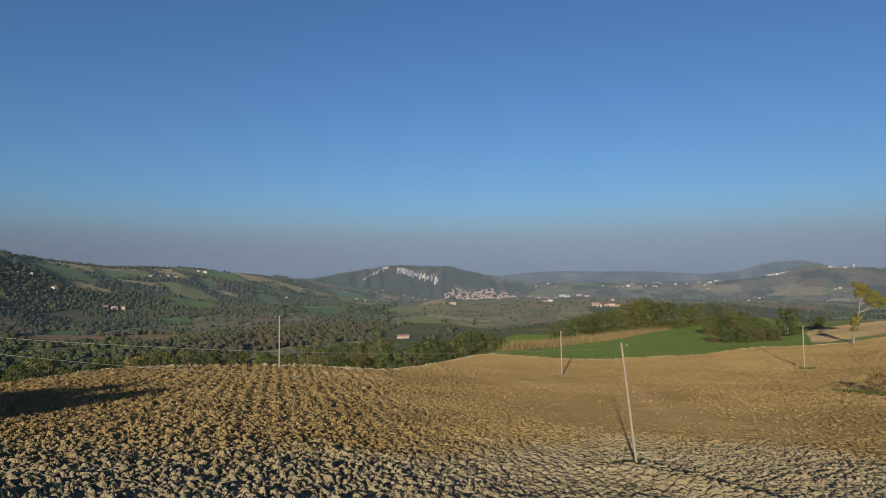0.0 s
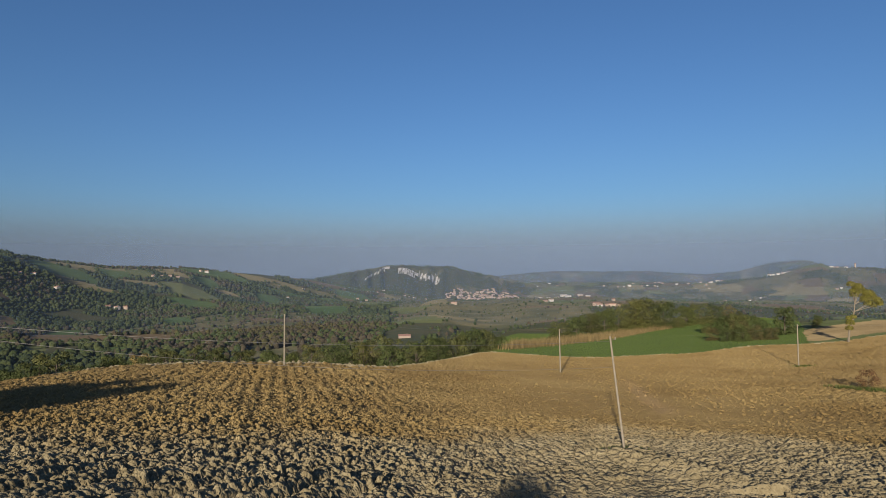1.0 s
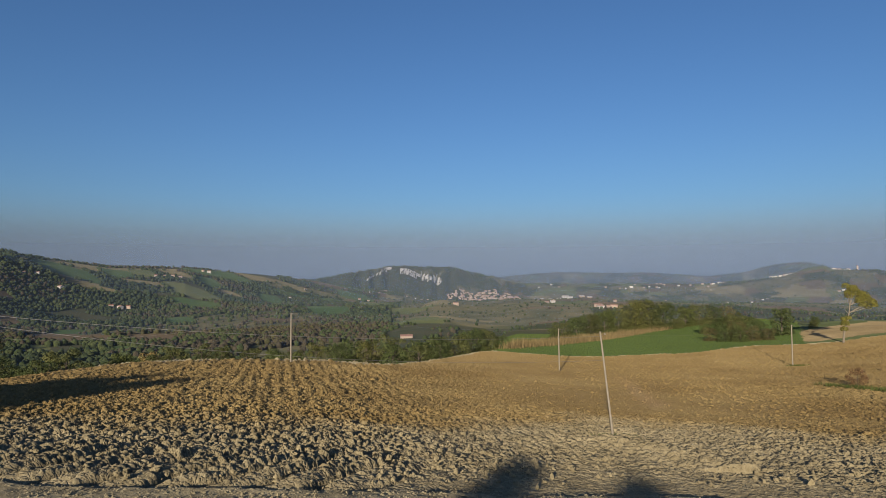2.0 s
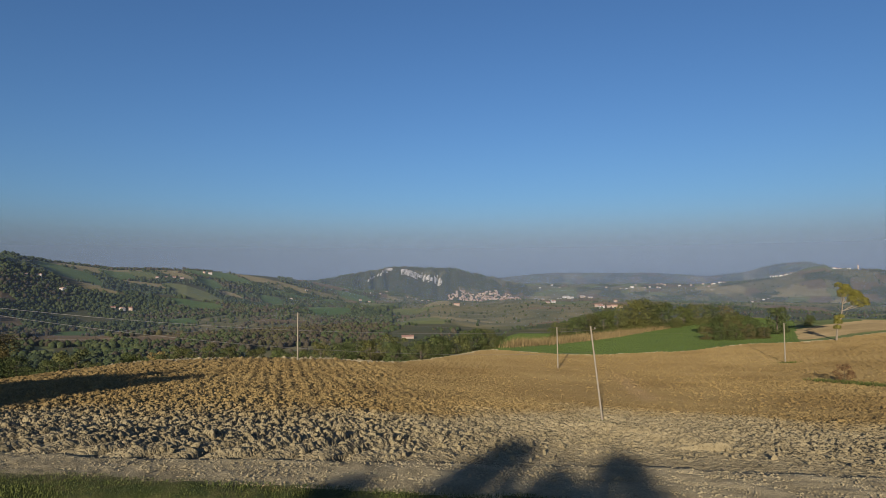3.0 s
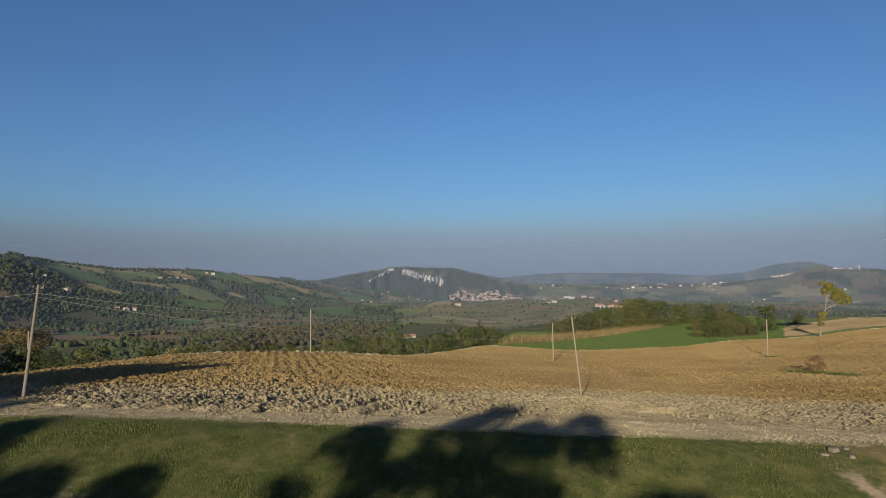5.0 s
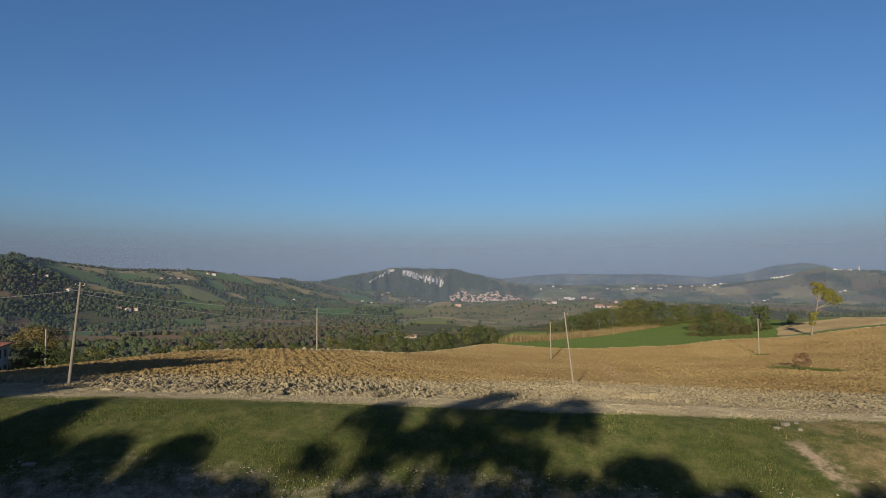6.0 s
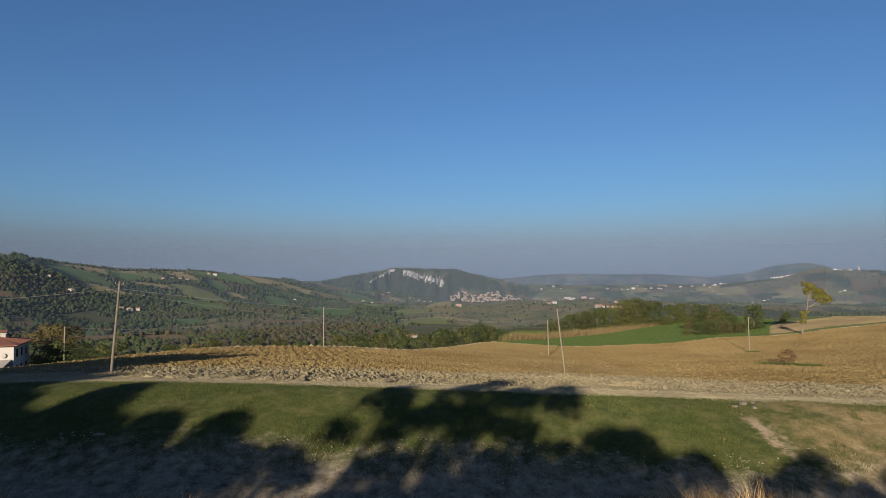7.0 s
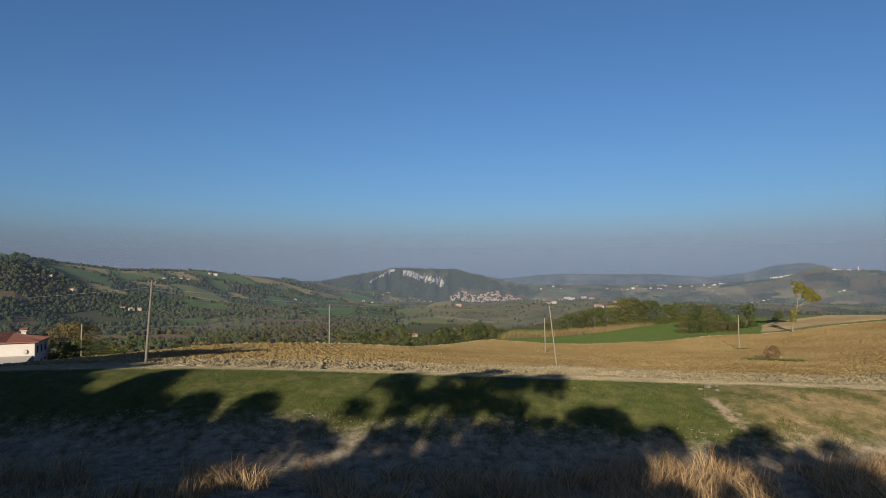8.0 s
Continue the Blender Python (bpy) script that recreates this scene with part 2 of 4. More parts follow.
STUBBLE = earth("dry stubble", [(0.35, (0.130, 0.102, 0.052)), (0.65, (0.195, 0.155, 0.085))], 0.12, 4.0, 0.5)
LAND = [earth("woodland floor", [(0.38, (0.022, 0.029, 0.013)), (0.62, (0.036, 0.036, 0.018))], 0.02, 0.3, 0.5),
        earth("far meadow", [(0.38, (0.030, 0.054, 0.017)), (0.62, (0.047, 0.070, 0.024))], 0.012, 0.15, 0.3),
        earth("far stubble", [(0.38, (0.092, 0.084, 0.044)), (0.62, (0.122, 0.108, 0.058))], 0.01, 0.15, 0.3),
        earth("far ploughland", [(0.38, (0.056, 0.045, 0.028)), (0.62, (0.076, 0.058, 0.034))], 0.01, 0.15, 0.3),
        earth("far pasture", [(0.38, (0.044, 0.048, 0.024)), (0.62, (0.080, 0.074, 0.040))], 0.02, 0.12, 0.3),
        chalk(),
        earth("light meadow", [(0.38, (0.050, 0.064, 0.024)), (0.62, (0.074, 0.082, 0.031))], 0.01, 0.15, 0.3)]
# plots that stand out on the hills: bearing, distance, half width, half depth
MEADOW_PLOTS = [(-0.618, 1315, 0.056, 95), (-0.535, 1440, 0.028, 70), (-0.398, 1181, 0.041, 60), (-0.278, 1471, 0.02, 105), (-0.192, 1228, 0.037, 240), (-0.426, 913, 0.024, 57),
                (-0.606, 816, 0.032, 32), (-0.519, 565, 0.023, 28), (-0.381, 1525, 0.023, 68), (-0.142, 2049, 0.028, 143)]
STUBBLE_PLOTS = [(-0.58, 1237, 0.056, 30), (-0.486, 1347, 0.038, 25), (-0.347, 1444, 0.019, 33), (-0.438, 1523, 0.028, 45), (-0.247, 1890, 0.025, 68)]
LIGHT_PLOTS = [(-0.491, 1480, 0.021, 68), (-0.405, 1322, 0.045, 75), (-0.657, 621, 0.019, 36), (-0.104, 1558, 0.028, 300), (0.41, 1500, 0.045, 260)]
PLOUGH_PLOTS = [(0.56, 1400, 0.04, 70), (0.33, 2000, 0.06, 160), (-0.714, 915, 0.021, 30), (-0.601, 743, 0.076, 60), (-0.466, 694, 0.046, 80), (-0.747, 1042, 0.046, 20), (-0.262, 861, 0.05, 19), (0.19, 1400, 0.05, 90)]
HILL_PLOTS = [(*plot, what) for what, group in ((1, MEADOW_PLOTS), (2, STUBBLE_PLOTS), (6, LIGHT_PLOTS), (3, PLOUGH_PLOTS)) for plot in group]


# ---- mesh helpers ----
def raw_mesh(name, verts, faces, smooth_faces=False):
    """A mesh from arrays: verts (n, 3), faces (m, 3 or 4)."""
    me = bpy.data.meshes.new(name)
    k = faces.shape[1]
    me.vertices.add(len(verts))
    me.vertices.foreach_set("co", np.asarray(verts, np.float32).ravel())
    me.loops.add(faces.size)
    me.loops.foreach_set("vertex_index", faces.astype(np.int32).ravel())
    me.polygons.add(len(faces))
    me.polygons.foreach_set("loop_start", np.arange(0, faces.size, k, dtype=np.int32))
    me.polygons.foreach_set("use_smooth", np.full(len(faces), smooth_faces))
    me.update(calc_edges=True)
    return me


def part(name, bm, mat, parent, label="", smooth_faces=False):
    me = bpy.data.meshes.new(name)
    bm.to_mesh(me)
    bm.free()
    for p in me.polygons:
        p.use_smooth = smooth_faces
    me.materials.append(mat)
    ob = new(name, me)
    ob.parent = parent
    return tagged(ob, label)


def thing(name, place, label, category, group="", kind="", turn=0):
    ob = new(name)
    ob.matrix_world = pose(*place, 0, 0, turn)
    return tagged(ob, label, category, group, kind)


# ---- the ground: one sheet out to the horizon, cut into its kinds of cover ----
def rings():
    r = [0.0, 3, 8, 14, 20]
    while r[-1] < 4900:
        at = r[-1]
        step = 0.014 if at < 36 else 0.006 if at < 47 else 0.0015 if at < 74 else 0.0026 if at < 118 else 0.0055 if at < 225 else 0.015
        r.append(at + max(0.18 if at < 42 else 0.085, at * step))
    return np.array(r)


CENTRE_Y = -34.0
angles = np.radians(np.concatenate([np.arange(-180, -46, 4.0), np.linspace(-46, 46, 960), np.arange(50, 180, 4.0)]))
radii = rings()
AA, RR = np.meshgrid(angles, radii)
GX, GY = RR * np.sin(AA), CENTRE_Y + RR * np.cos(AA)


def headland_line(x):
    return 14.6 + 0.8 * np.sin(x * 0.16 + 0.5) + 1.2 * smooth(-8, -22, x) + 5.0 * smooth(-21, -32, x)


def cover(x, y):
    """0 rest, 1 ploughed field, 2 track, 3 turf verge, 4 stony verge, 5 wheat, 6 stubble, 7 footpath, 8 dry turf."""
    wob = (fractal(x / 2.5, y / 2.5, 21, 3) - 0.5)
    end = field_end(x) + wob * 1.5
    headland = headland_line(x) + wob * 1.6
    turf = 9.9 + 1.6 * smooth(-2, -20, x) + wob * 1.3
    kind = np.zeros(x.shape, int)
    inside = (x > -95) & (x < 135)
    kind[(y < end) & inside] = 1
    kind[(y < headland) & inside] = 2
    kind[y < turf] = 3
    kind[(y < 4.3 + wob * 3.0)] = 4
    kind[(x > 14.5 + 5 * wob) & (y < 9.6 + wob * 1.5) & (y > -0.5 + wob * 3)] = 8
    u = bearing(x, y)
    wheat = (y >= end) & (u > 0.055 + wob * 0.02) & (u < 0.52) & (y < 235 + 25 * smooth(0.2, 0.32, u))
    kind[wheat] = 5
    kind[(y >= end + 4) & (u > 0.52 + 0.02 * wob) & (u < 0.95) & (y < 163) & (x > 60)] = 6
    kind[(np.abs(x - 14.2 - 0.10 * (6.5 - y)) < 0.75 + 0.9 * wob) & (y < 7.4) & (y > -6.0)] = 7
    return kind


def clod_height(x, y):
    """Broken clods in the furrows' direction, the larger slabs they sit in, and the flat cracked plates of the hollow."""
    wx, wy = x + 0.30 * y + 0.30 * fractal(x / 0.6, y / 0.6, 91, 2), y + 0.30 * fractal(x / 0.6, y / 0.6, 95, 2)
    small = lumps(wx / 0.33, wy / 0.36, 2)[0]
    slab = lumps(wx / 0.95 + 3, wy / 0.8, 4)[0]
    px, py = x + 0.5 * fractal(x / 0.9, y / 0.9, 97, 3), y + 0.35 * fractal(x / 0.7, y / 0.7, 99, 3)
    near_gap = lumps(px / 0.58, py / 0.52, 6)[1]
    plate = smooth(0.05, 0.30, near_gap)
    return small, slab, plate


KIND = cover(GX, GY)
GZ = height(GX, GY)
near = (RR < 200) & (GY > 2)
cl, cl2, plate = clod_height(GX, GY)
hollow = smooth(-7, 6, GX + 0.15 * (GY - 25)) * (1 - 0.65 * smooth(11, 19, GX))
mild = smooth(30, 52, GY) * smooth(-6, 10, GX - 0.12 * (GY - 40)) * (1 - 0.8 * smooth(24, 44, GX))
furrow = 0.5 + 0.5 * np.sin((GX + 0.30 * GY) * 2 * np.pi / 1.35 + 1.5 * fractal(GX / 6, GY / 6, 5, 2))
ends = smooth(2, -7, GX) * smooth(14.2, 15.4, GY) * smooth(23, 18, GY)
trough = np.abs(((GX - 0.45 * GY) / 1.9 + 0.8 * fractal(GX / 4, GY / 4, 15, 3)) % 1 - 0.5) * 2
uneven = 0.55 + 0.9 * fractal(GX / 1.6, GY / 1.6, 17, 3)
broken = (1 + 0.4 * smooth(36, 60, GY) + 0.22 * smooth(38, 30, GY) * smooth(8, -4, GX)) * uneven * (0.165 * cl + 0.11 * cl2 * cl + 0.06 * furrow * smooth(24, 36, GY))
flat_plates = (0.19 - 0.12 * smooth(30, 18, GY)) * plate * uneven + 0.06 * cl * uneven
coarse = lumps((GX + 0.3 * GY) / 0.85 + fractal(GX, GY, 27, 2), GY / 0.75 + fractal(GX, GY, 29, 2), 12)[0]
broken = broken + 0.09 * uneven * coarse * smooth(45, 75, GY)
tilth = (broken * (1 - hollow * (1 - smooth(24, 34, GX))) + flat_plates * hollow * (1 - smooth(24, 34, GX))) * (1 - 0.80 * mild) + 0.22 * (fractal(GX / 3.5, GY / 3.5, 8, 3) - 0.5)
start = headland_line(GX)
tilth = tilth * (0.22 + 0.78 * smooth(0, 5.5 + 3 * smooth(0, 10, GX), GY - start))
tilth = tilth + ends * (0.20 * smooth(0.14, 0.7, trough) - 0.50 * smooth(0.34, 0.10, trough)) * (0.5 + 0.9 * fractal(GX / 2.2, GY / 2.2, 19, 2))
# the low bank that runs from the leaning pole towards the track
run = np.clip((28.4 - GY) / 7.5, 0, 1)
off = GX - (8.7 + 3.9 * run ** 1.25)
tilth = tilth + np.where((GY > 20.5) & (GY < 27.8), 0.36 * smooth(0.12, -0.06, off) * smooth(-3.0, -0.3, off) - 0.10 * smooth(-0.05, 0.1, off) * smooth(1.2, 0.3, off), 0) - 0.12
fine = 0.10 * (fractal(GX / 0.5, GY / 0.5, 11, 3) - 0.5) + 0.10 * (fractal(GX / 2.2, GY / 2.2, 13, 2) - 0.5)
GZ = GZ + np.where(near & (KIND == 1), tilth, np.where(near & (KIND > 1), fine, 0))

def plots(x, y):
    """The patchwork of the hills: which of the LAND materials lies where, and how near a plot's edge."""
    wx, wy = x + 60 * (fractal(x / 160, y / 160, 31, 2) - 0.5), y + 60 * (fractal(x / 160, y / 160, 37, 2) - 0.5)
    grain = 1 - 0.55 * ((bearing(x, y) > -0.12) & (np.hypot(x, y + 15) > 420))
    cx, cy = wx / (190 * grain), wy / (240 * grain)
    i, j = np.floor(cx), np.floor(cy)
    best, second, pick = np.full(x.shape, 9.0), np.full(x.shape, 9.0), np.zeros(x.shape)
    for di in (-1, 0, 1):
        for dj in (-1, 0, 1):
            d = (cx - i - di - hashed(i + di, j + dj, 41)) ** 2 + (cy - j - dj - hashed(i + di, j + dj, 43)) ** 2
            closer = d < best
            second = np.where(closer, best, np.minimum(second, d))
            pick = np.where(closer, hashed(i + di, j + dj, 47), pick)
            best = np.where(closer, d, best)
    far = np.hypot(x, y + 15)
    open_wood = fractal(x / 300, y / 300, 53, 3)
    wood = fractal(x / 420, y / 420, 51, 3) + 0.30 * smooth(1100, 500, far) - 0.10 * smooth(1500, 2600, far)
    sort = np.select([pick < 0.30, pick < 0.45, pick < 0.60, pick < 0.80], [1, 2, 3, 4], 0)
    sort = np.where((wood > 0.56), 0, sort)
    u = bearing(x, y) + 0.031
    basin = (u > -0.10) & (far > 300) & (far < 4700)
    sort = np.where(basin, np.where(open_wood > 0.58, 0, np.select([pick < 0.80, pick < 0.84, pick < 0.88, pick < 0.94], [4, 2, 6, 3], 0)), sort)
    sort = np.where(basin & (far > 2900), np.select([pick < 0.35, pick < 0.47, pick < 0.60, pick < 0.70], [4, 2, 6, 3], 0), sort)
    sort = np.where((u > -0.26) & (u < 0.1) & (far > 2850) & (far < 4000), np.where(pick < 0.12, 4, 0), sort)
    slope_side = (u < -0.08) & (far > 240) & (far < 1900)
    sort = np.where(slope_side & (far < 1300), np.where(pick < 0.09, 4, 0), sort)
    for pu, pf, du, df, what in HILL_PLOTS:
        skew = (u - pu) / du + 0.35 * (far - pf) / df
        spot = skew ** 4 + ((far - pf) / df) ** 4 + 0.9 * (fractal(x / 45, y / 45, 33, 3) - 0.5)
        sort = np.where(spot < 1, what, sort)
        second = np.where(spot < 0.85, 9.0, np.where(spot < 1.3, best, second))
    sort = np.where(far < 235, 6, sort)
    z = height(x, y)
    ragged = 26 * (fractal(u * 160, z * 0, 57, 2) - 0.5)
    slope = 27 - 800 * (u + 0.064) + 0.4 * ragged
    chalk = (far > 2900) & (far < 3900) & (u > -0.066) & (u < 0.002) & (z < slope) & (z > slope - 28 - ragged)
    scar = (far > 2900) & (far < 3900) & (np.abs(u + 0.087 - (z - 25) / 1680) < 0.0028 + 0.004 * smooth(0, 25, z)) & (z > -34) & (z < 30)
    return np.where(chalk | scar, 5, sort), np.sqrt(second) - np.sqrt(best)


COVERS = [("ground", LAND, "wooded hills, fields and valley floor fading into haze", "hills"),
          ("ploughed_field", SOIL, "ploughed field of broken brown clay clods", "field"),
          ("dirt_track", TRACK, "pale crumbled clay headland track beside the ploughed field", "track"),
          ("grass_verge", VERGE, "short green grass strip along the dirt track", "grass"),
          ("stony_verge", VERGE, "stony bare verge with sparse dry grass below the grass strip", "verge"),
          ("wheat_field", CROP, "young green wheat field beyond the ploughed land", "field"),
          ("stubble_field", STUBBLE, "pale stubble field on the brow beyond the bent tree", "field"),
          ("footpath", VERGE, "narrow trodden earth path down the verge", "path"),
          ("rough_verge", VERGE, "rough verge of dry yellowish grass beside the path", "verge")]
rows, cols = GX.shape
idx = np.arange(rows * cols).reshape(rows, cols)
nxt = np.roll(idx, -1, axis=1)
quads = np.stack([idx[:-1], idx[1:], nxt[1:], nxt[:-1]], -1).reshape(-1, 4)[:, ::-1]
quad_kind = KIND[:-1].reshape(-1)
flat = np.stack([GX.ravel(), GY.ravel(), GZ.ravel()], -1)
for k, (name, mat, label, cat) in enumerate(COVERS):
    q = quads[quad_kind == k]
    used, inverse = np.unique(q, return_inverse=True)
    me = raw_mesh(name, flat[used], inverse.reshape(q.shape), True)
    if k == 0:
        for m in mat:
            me.materials.append(m)
        mid = flat[q].mean(axis=1)
        me.polygons.foreach_set("material_index", plots(mid[:, 0], mid[:, 1])[0].astype(np.int32))
    else:
        me.materials.append(mat)
    if k == 1:
        # the pale trodden rim along the brow
        me.materials.append(TRACK)
        mid = flat[q].mean(axis=1)
        rim = mid[:, 1] > field_end(mid[:, 0]) - 0.3 - 4.0 * smooth(14, -4, mid[:, 0]) * fractal(mid[:, 0] / 5, mid[:, 1] / 5, 23, 3)
        me.polygons.foreach_set("material_index", rim.astype(np.int32))
    tagged(new(name, me), label, cat, kind="structure")


# ---- poles ----
WOOD = plain("weathered pole wood", (0.175, 0.158, 0.125), 0.85, 0, 3.0, 0.3)


def tube(bm, a, b, r0, r1, sides=10):
    a, b = Vector(a), Vector(b)
    turn = (b - a).to_track_quat("Z", "Y").to_matrix()
    loops = []
    for p, r in ((a, r0), (b, r1)):
        loops.append([bm.verts.new(p + turn @ Vector((r * math.cos(2 * math.pi * k / sides), r * math.sin(2 * math.pi * k / sides), 0))) for k in range(sides)])
    for k in range(sides):
        j = (k + 1) % sides
        bm.faces.new((loops[0][k], loops[0][j], loops[1][j], loops[1][k]))
    bm.faces.new(loops[1])
    bm.faces.new(loops[0][::-1])


INSULATOR = plain("grey porcelain", (0.16, 0.15, 0.13), 0.4, 0, 3.0, 0.1)
IRON = plain("rusty iron", (0.12, 0.09, 0.07), 0.7, 0.5, 4.0, 0.3)


# a darker tone of the pole wood, for one pole
DARK_WOOD = plain("dark pole wood", (0.115, 0.102, 0.08), 0.85, 0, 3.0, 0.3)


def pole(base, top, label, thick, arm=0.0, wood=WOOD):
    """A wooden pole; arm: the half width of its crossarm, or 0 for a plain bracket."""
    ob = thing("utility_pole", base, label, "pole", "line poles")
    b, t = Vector(base), Vector(top)
    way = t - b
    bm = bmesh.new()
    for k in range(4):
        tube(bm, way * (-0.2 + 1.2 * k / 4), way * (-0.2 + 1.2 * (k + 1) / 4), thick * (1 - 0.07 * k), thick * (1 - 0.07 * (k + 1)), 12)
    bmesh.ops.remove_doubles(bm, verts=bm.verts, dist=0.001)
    part("shaft", bm, wood, ob)
    at_top = way * 0.965
    if arm:
        bm = bmesh.new()
        tube(bm, at_top - Vector((arm, -thick, 0)), at_top + Vector((arm, thick, 0)), 0.035, 0.035, 6)
        bar = part("crossarm", bm, WOOD, ob)
    else:
        bm = bmesh.new()
        tube(bm, at_top, at_top + Vector((0.22, -0.06, 0.05)), 0.018, 0.018, 6)
        bar = part("bracket", bm, IRON, ob)
    for dx in ((-arm, arm) if arm else (0.22,)):
        bm = bmesh.new()
        foot = at_top + Vector((dx, thick * (1 if dx > 0 else -1) if arm else -0.06, 0.04))
        tube(bm, foot, foot + Vector((0, 0, 0.07)), 0.035, 0.028, 8)
        tube(bm, foot + Vector((0, 0, 0.07)), foot + Vector((0, 0, 0.12)), 0.034, 0.015, 8)
        part("insulator", bm, INSULATOR, bar)
    return ob


pole((-24.80, 84.94, -2.95), (-24.80, 84.94, 4.05), "slim weathered wooden pole at the crest of the field", 0.125)
pole((16.55, 95.35, -6.25), (16.45, 95.35, 0.75), "slim weathered wooden pole at the field's far side", 0.125)
pole((58.77, 104.02, -6.38), (58.70, 104.02, 0.62), "slim weathered wooden pole among the clods", 0.125)
pole((8.57, 28.15, 1.06), (7.93, 28.15, 6.85), "leaning weathered wooden pole standing in the clods", 0.066)
pole((-24.58, 18.6, 3.9), (-25.05, 20.2, 9.4), "leaning dark wooden pole beside the dirt track", 0.10, 0.24, DARK_WOOD)
pole((-67.4, 78.05, -5.8), (-67.4, 78.05, 1.19), "pale wooden pole behind the crest and bushes", 0.15)


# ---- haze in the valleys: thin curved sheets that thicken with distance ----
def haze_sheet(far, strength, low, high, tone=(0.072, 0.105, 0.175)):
    m, n, l, b = material("painted haze tint")
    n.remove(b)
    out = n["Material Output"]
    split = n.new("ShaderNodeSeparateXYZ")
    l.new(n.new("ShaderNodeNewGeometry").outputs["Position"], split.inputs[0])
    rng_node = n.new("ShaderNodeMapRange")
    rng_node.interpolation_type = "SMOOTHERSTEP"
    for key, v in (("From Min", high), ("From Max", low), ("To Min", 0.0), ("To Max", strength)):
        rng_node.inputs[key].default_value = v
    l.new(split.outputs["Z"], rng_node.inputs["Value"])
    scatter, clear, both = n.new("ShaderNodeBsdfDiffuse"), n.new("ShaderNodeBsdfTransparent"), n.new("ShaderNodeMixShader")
    # the haze's blue-grey is put into the sheet's own colour, denser low down
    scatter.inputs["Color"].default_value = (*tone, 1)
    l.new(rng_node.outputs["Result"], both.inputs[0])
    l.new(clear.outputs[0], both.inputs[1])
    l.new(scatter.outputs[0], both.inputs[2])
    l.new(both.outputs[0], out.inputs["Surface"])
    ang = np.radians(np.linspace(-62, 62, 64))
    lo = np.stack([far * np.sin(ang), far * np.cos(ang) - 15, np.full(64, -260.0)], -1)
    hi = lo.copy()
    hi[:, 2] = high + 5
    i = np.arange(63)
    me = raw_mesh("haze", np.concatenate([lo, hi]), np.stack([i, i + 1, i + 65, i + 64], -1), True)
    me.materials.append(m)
    tagged(new("backdrop_haze", me), "thin tinted sheet that stands in for bluish grey haze over the valley", "haze", kind="structure")


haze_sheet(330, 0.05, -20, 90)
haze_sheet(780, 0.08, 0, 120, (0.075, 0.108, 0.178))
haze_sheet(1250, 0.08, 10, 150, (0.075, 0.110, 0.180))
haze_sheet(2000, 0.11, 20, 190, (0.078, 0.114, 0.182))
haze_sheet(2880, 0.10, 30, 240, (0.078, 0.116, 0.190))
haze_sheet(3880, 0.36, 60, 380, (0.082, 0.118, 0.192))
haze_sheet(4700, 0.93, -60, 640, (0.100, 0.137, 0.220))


# ---- trees ----
BARK = plain("tree bark", (0.075, 0.062, 0.047), 0.9, 0, 6.0, 0.4)
PALE_BARK = plain("pale bark", (0.14, 0.12, 0.09), 0.9, 0, 6.0, 0.4)


def foliage(name, dark, light, each=0.35):
    m, n, l, b = material(name)
    geo = n.new("ShaderNodeNewGeometry")
    info = n.new("ShaderNodeObjectInfo")
    col = ramp(n, l, geo.outputs["Random Per Island"], [(0.0, dark), (1.0, light)])
    tone = ramp(n, l, info.outputs["Random"], [(0.0, (1 - each, 1 - each, 1 - each * 1.2)), (0.6, (1, 1, 1)), (1.0, (1.12, 1.03, 0.85))])
    col = mix(n, l, 1.0, col, tone, "MULTIPLY")
    l.new(col, b.inputs["Base Color"])
    b.inputs["Roughness"].default_value = 0.7
    b.inputs["Specular IOR Level"].default_value = 0.2
    return m


OAK = foliage("oak leaves", (0.046, 0.057, 0.017), (0.082, 0.088, 0.027))
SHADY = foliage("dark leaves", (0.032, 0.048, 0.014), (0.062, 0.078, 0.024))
GOLD = foliage("yellowing leaves", (0.085, 0.086, 0.014), (0.150, 0.140, 0.028), 0.15)
RUST = foliage("reddish brown twigs and leaves", (0.06, 0.035, 0.018), (0.15, 0.085, 0.04), 0.2)
AUTUMN = foliage("autumn leaves", (0.085, 0.068, 0.024), (0.18, 0.138, 0.05), 0.2)
STRAW = foliage("dry straw", (0.12, 0.082, 0.044), (0.44, 0.32, 0.18), 0.1)
MAIZE = foliage("dried maize leaves", (0.085, 0.072, 0.037), (0.185, 0.148, 0.078), 0.1)
GRASS = foliage("grass blades", (0.042, 0.060, 0.013), (0.078, 0.094, 0.023), 0.1)
WHEAT = foliage("wheat blades", (0.042, 0.068, 0.014), (0.058, 0.088, 0.019), 0.1)
DRY_GRASS = foliage("dry grass blades", (0.15, 0.12, 0.05), (0.29, 0.22, 0.11), 0.1)


def leaf_cloud(centres, radii, count, size, r):
    """Leaf quads scattered near the skins of the given lobes."""
    pick = r.choice(len(centres), count, p=radii ** 2 / np.sum(radii ** 2))
    d = r.normal(size=(count, 3))
    d /= np.linalg.norm(d, axis=1)[:, None]
    d[:, 2] = np.where(d[:, 2] < -0.5, -d[:, 2], d[:, 2])
    reach = radii[pick] * (0.55 + 0.5 * r.random(count) ** 0.6)
    p = centres[pick] + d * reach[:, None] * np.array([1, 1, 0.85])
    return leaf_quads(p, size * (0.6 + 0.8 * r.random(count)), d, r)


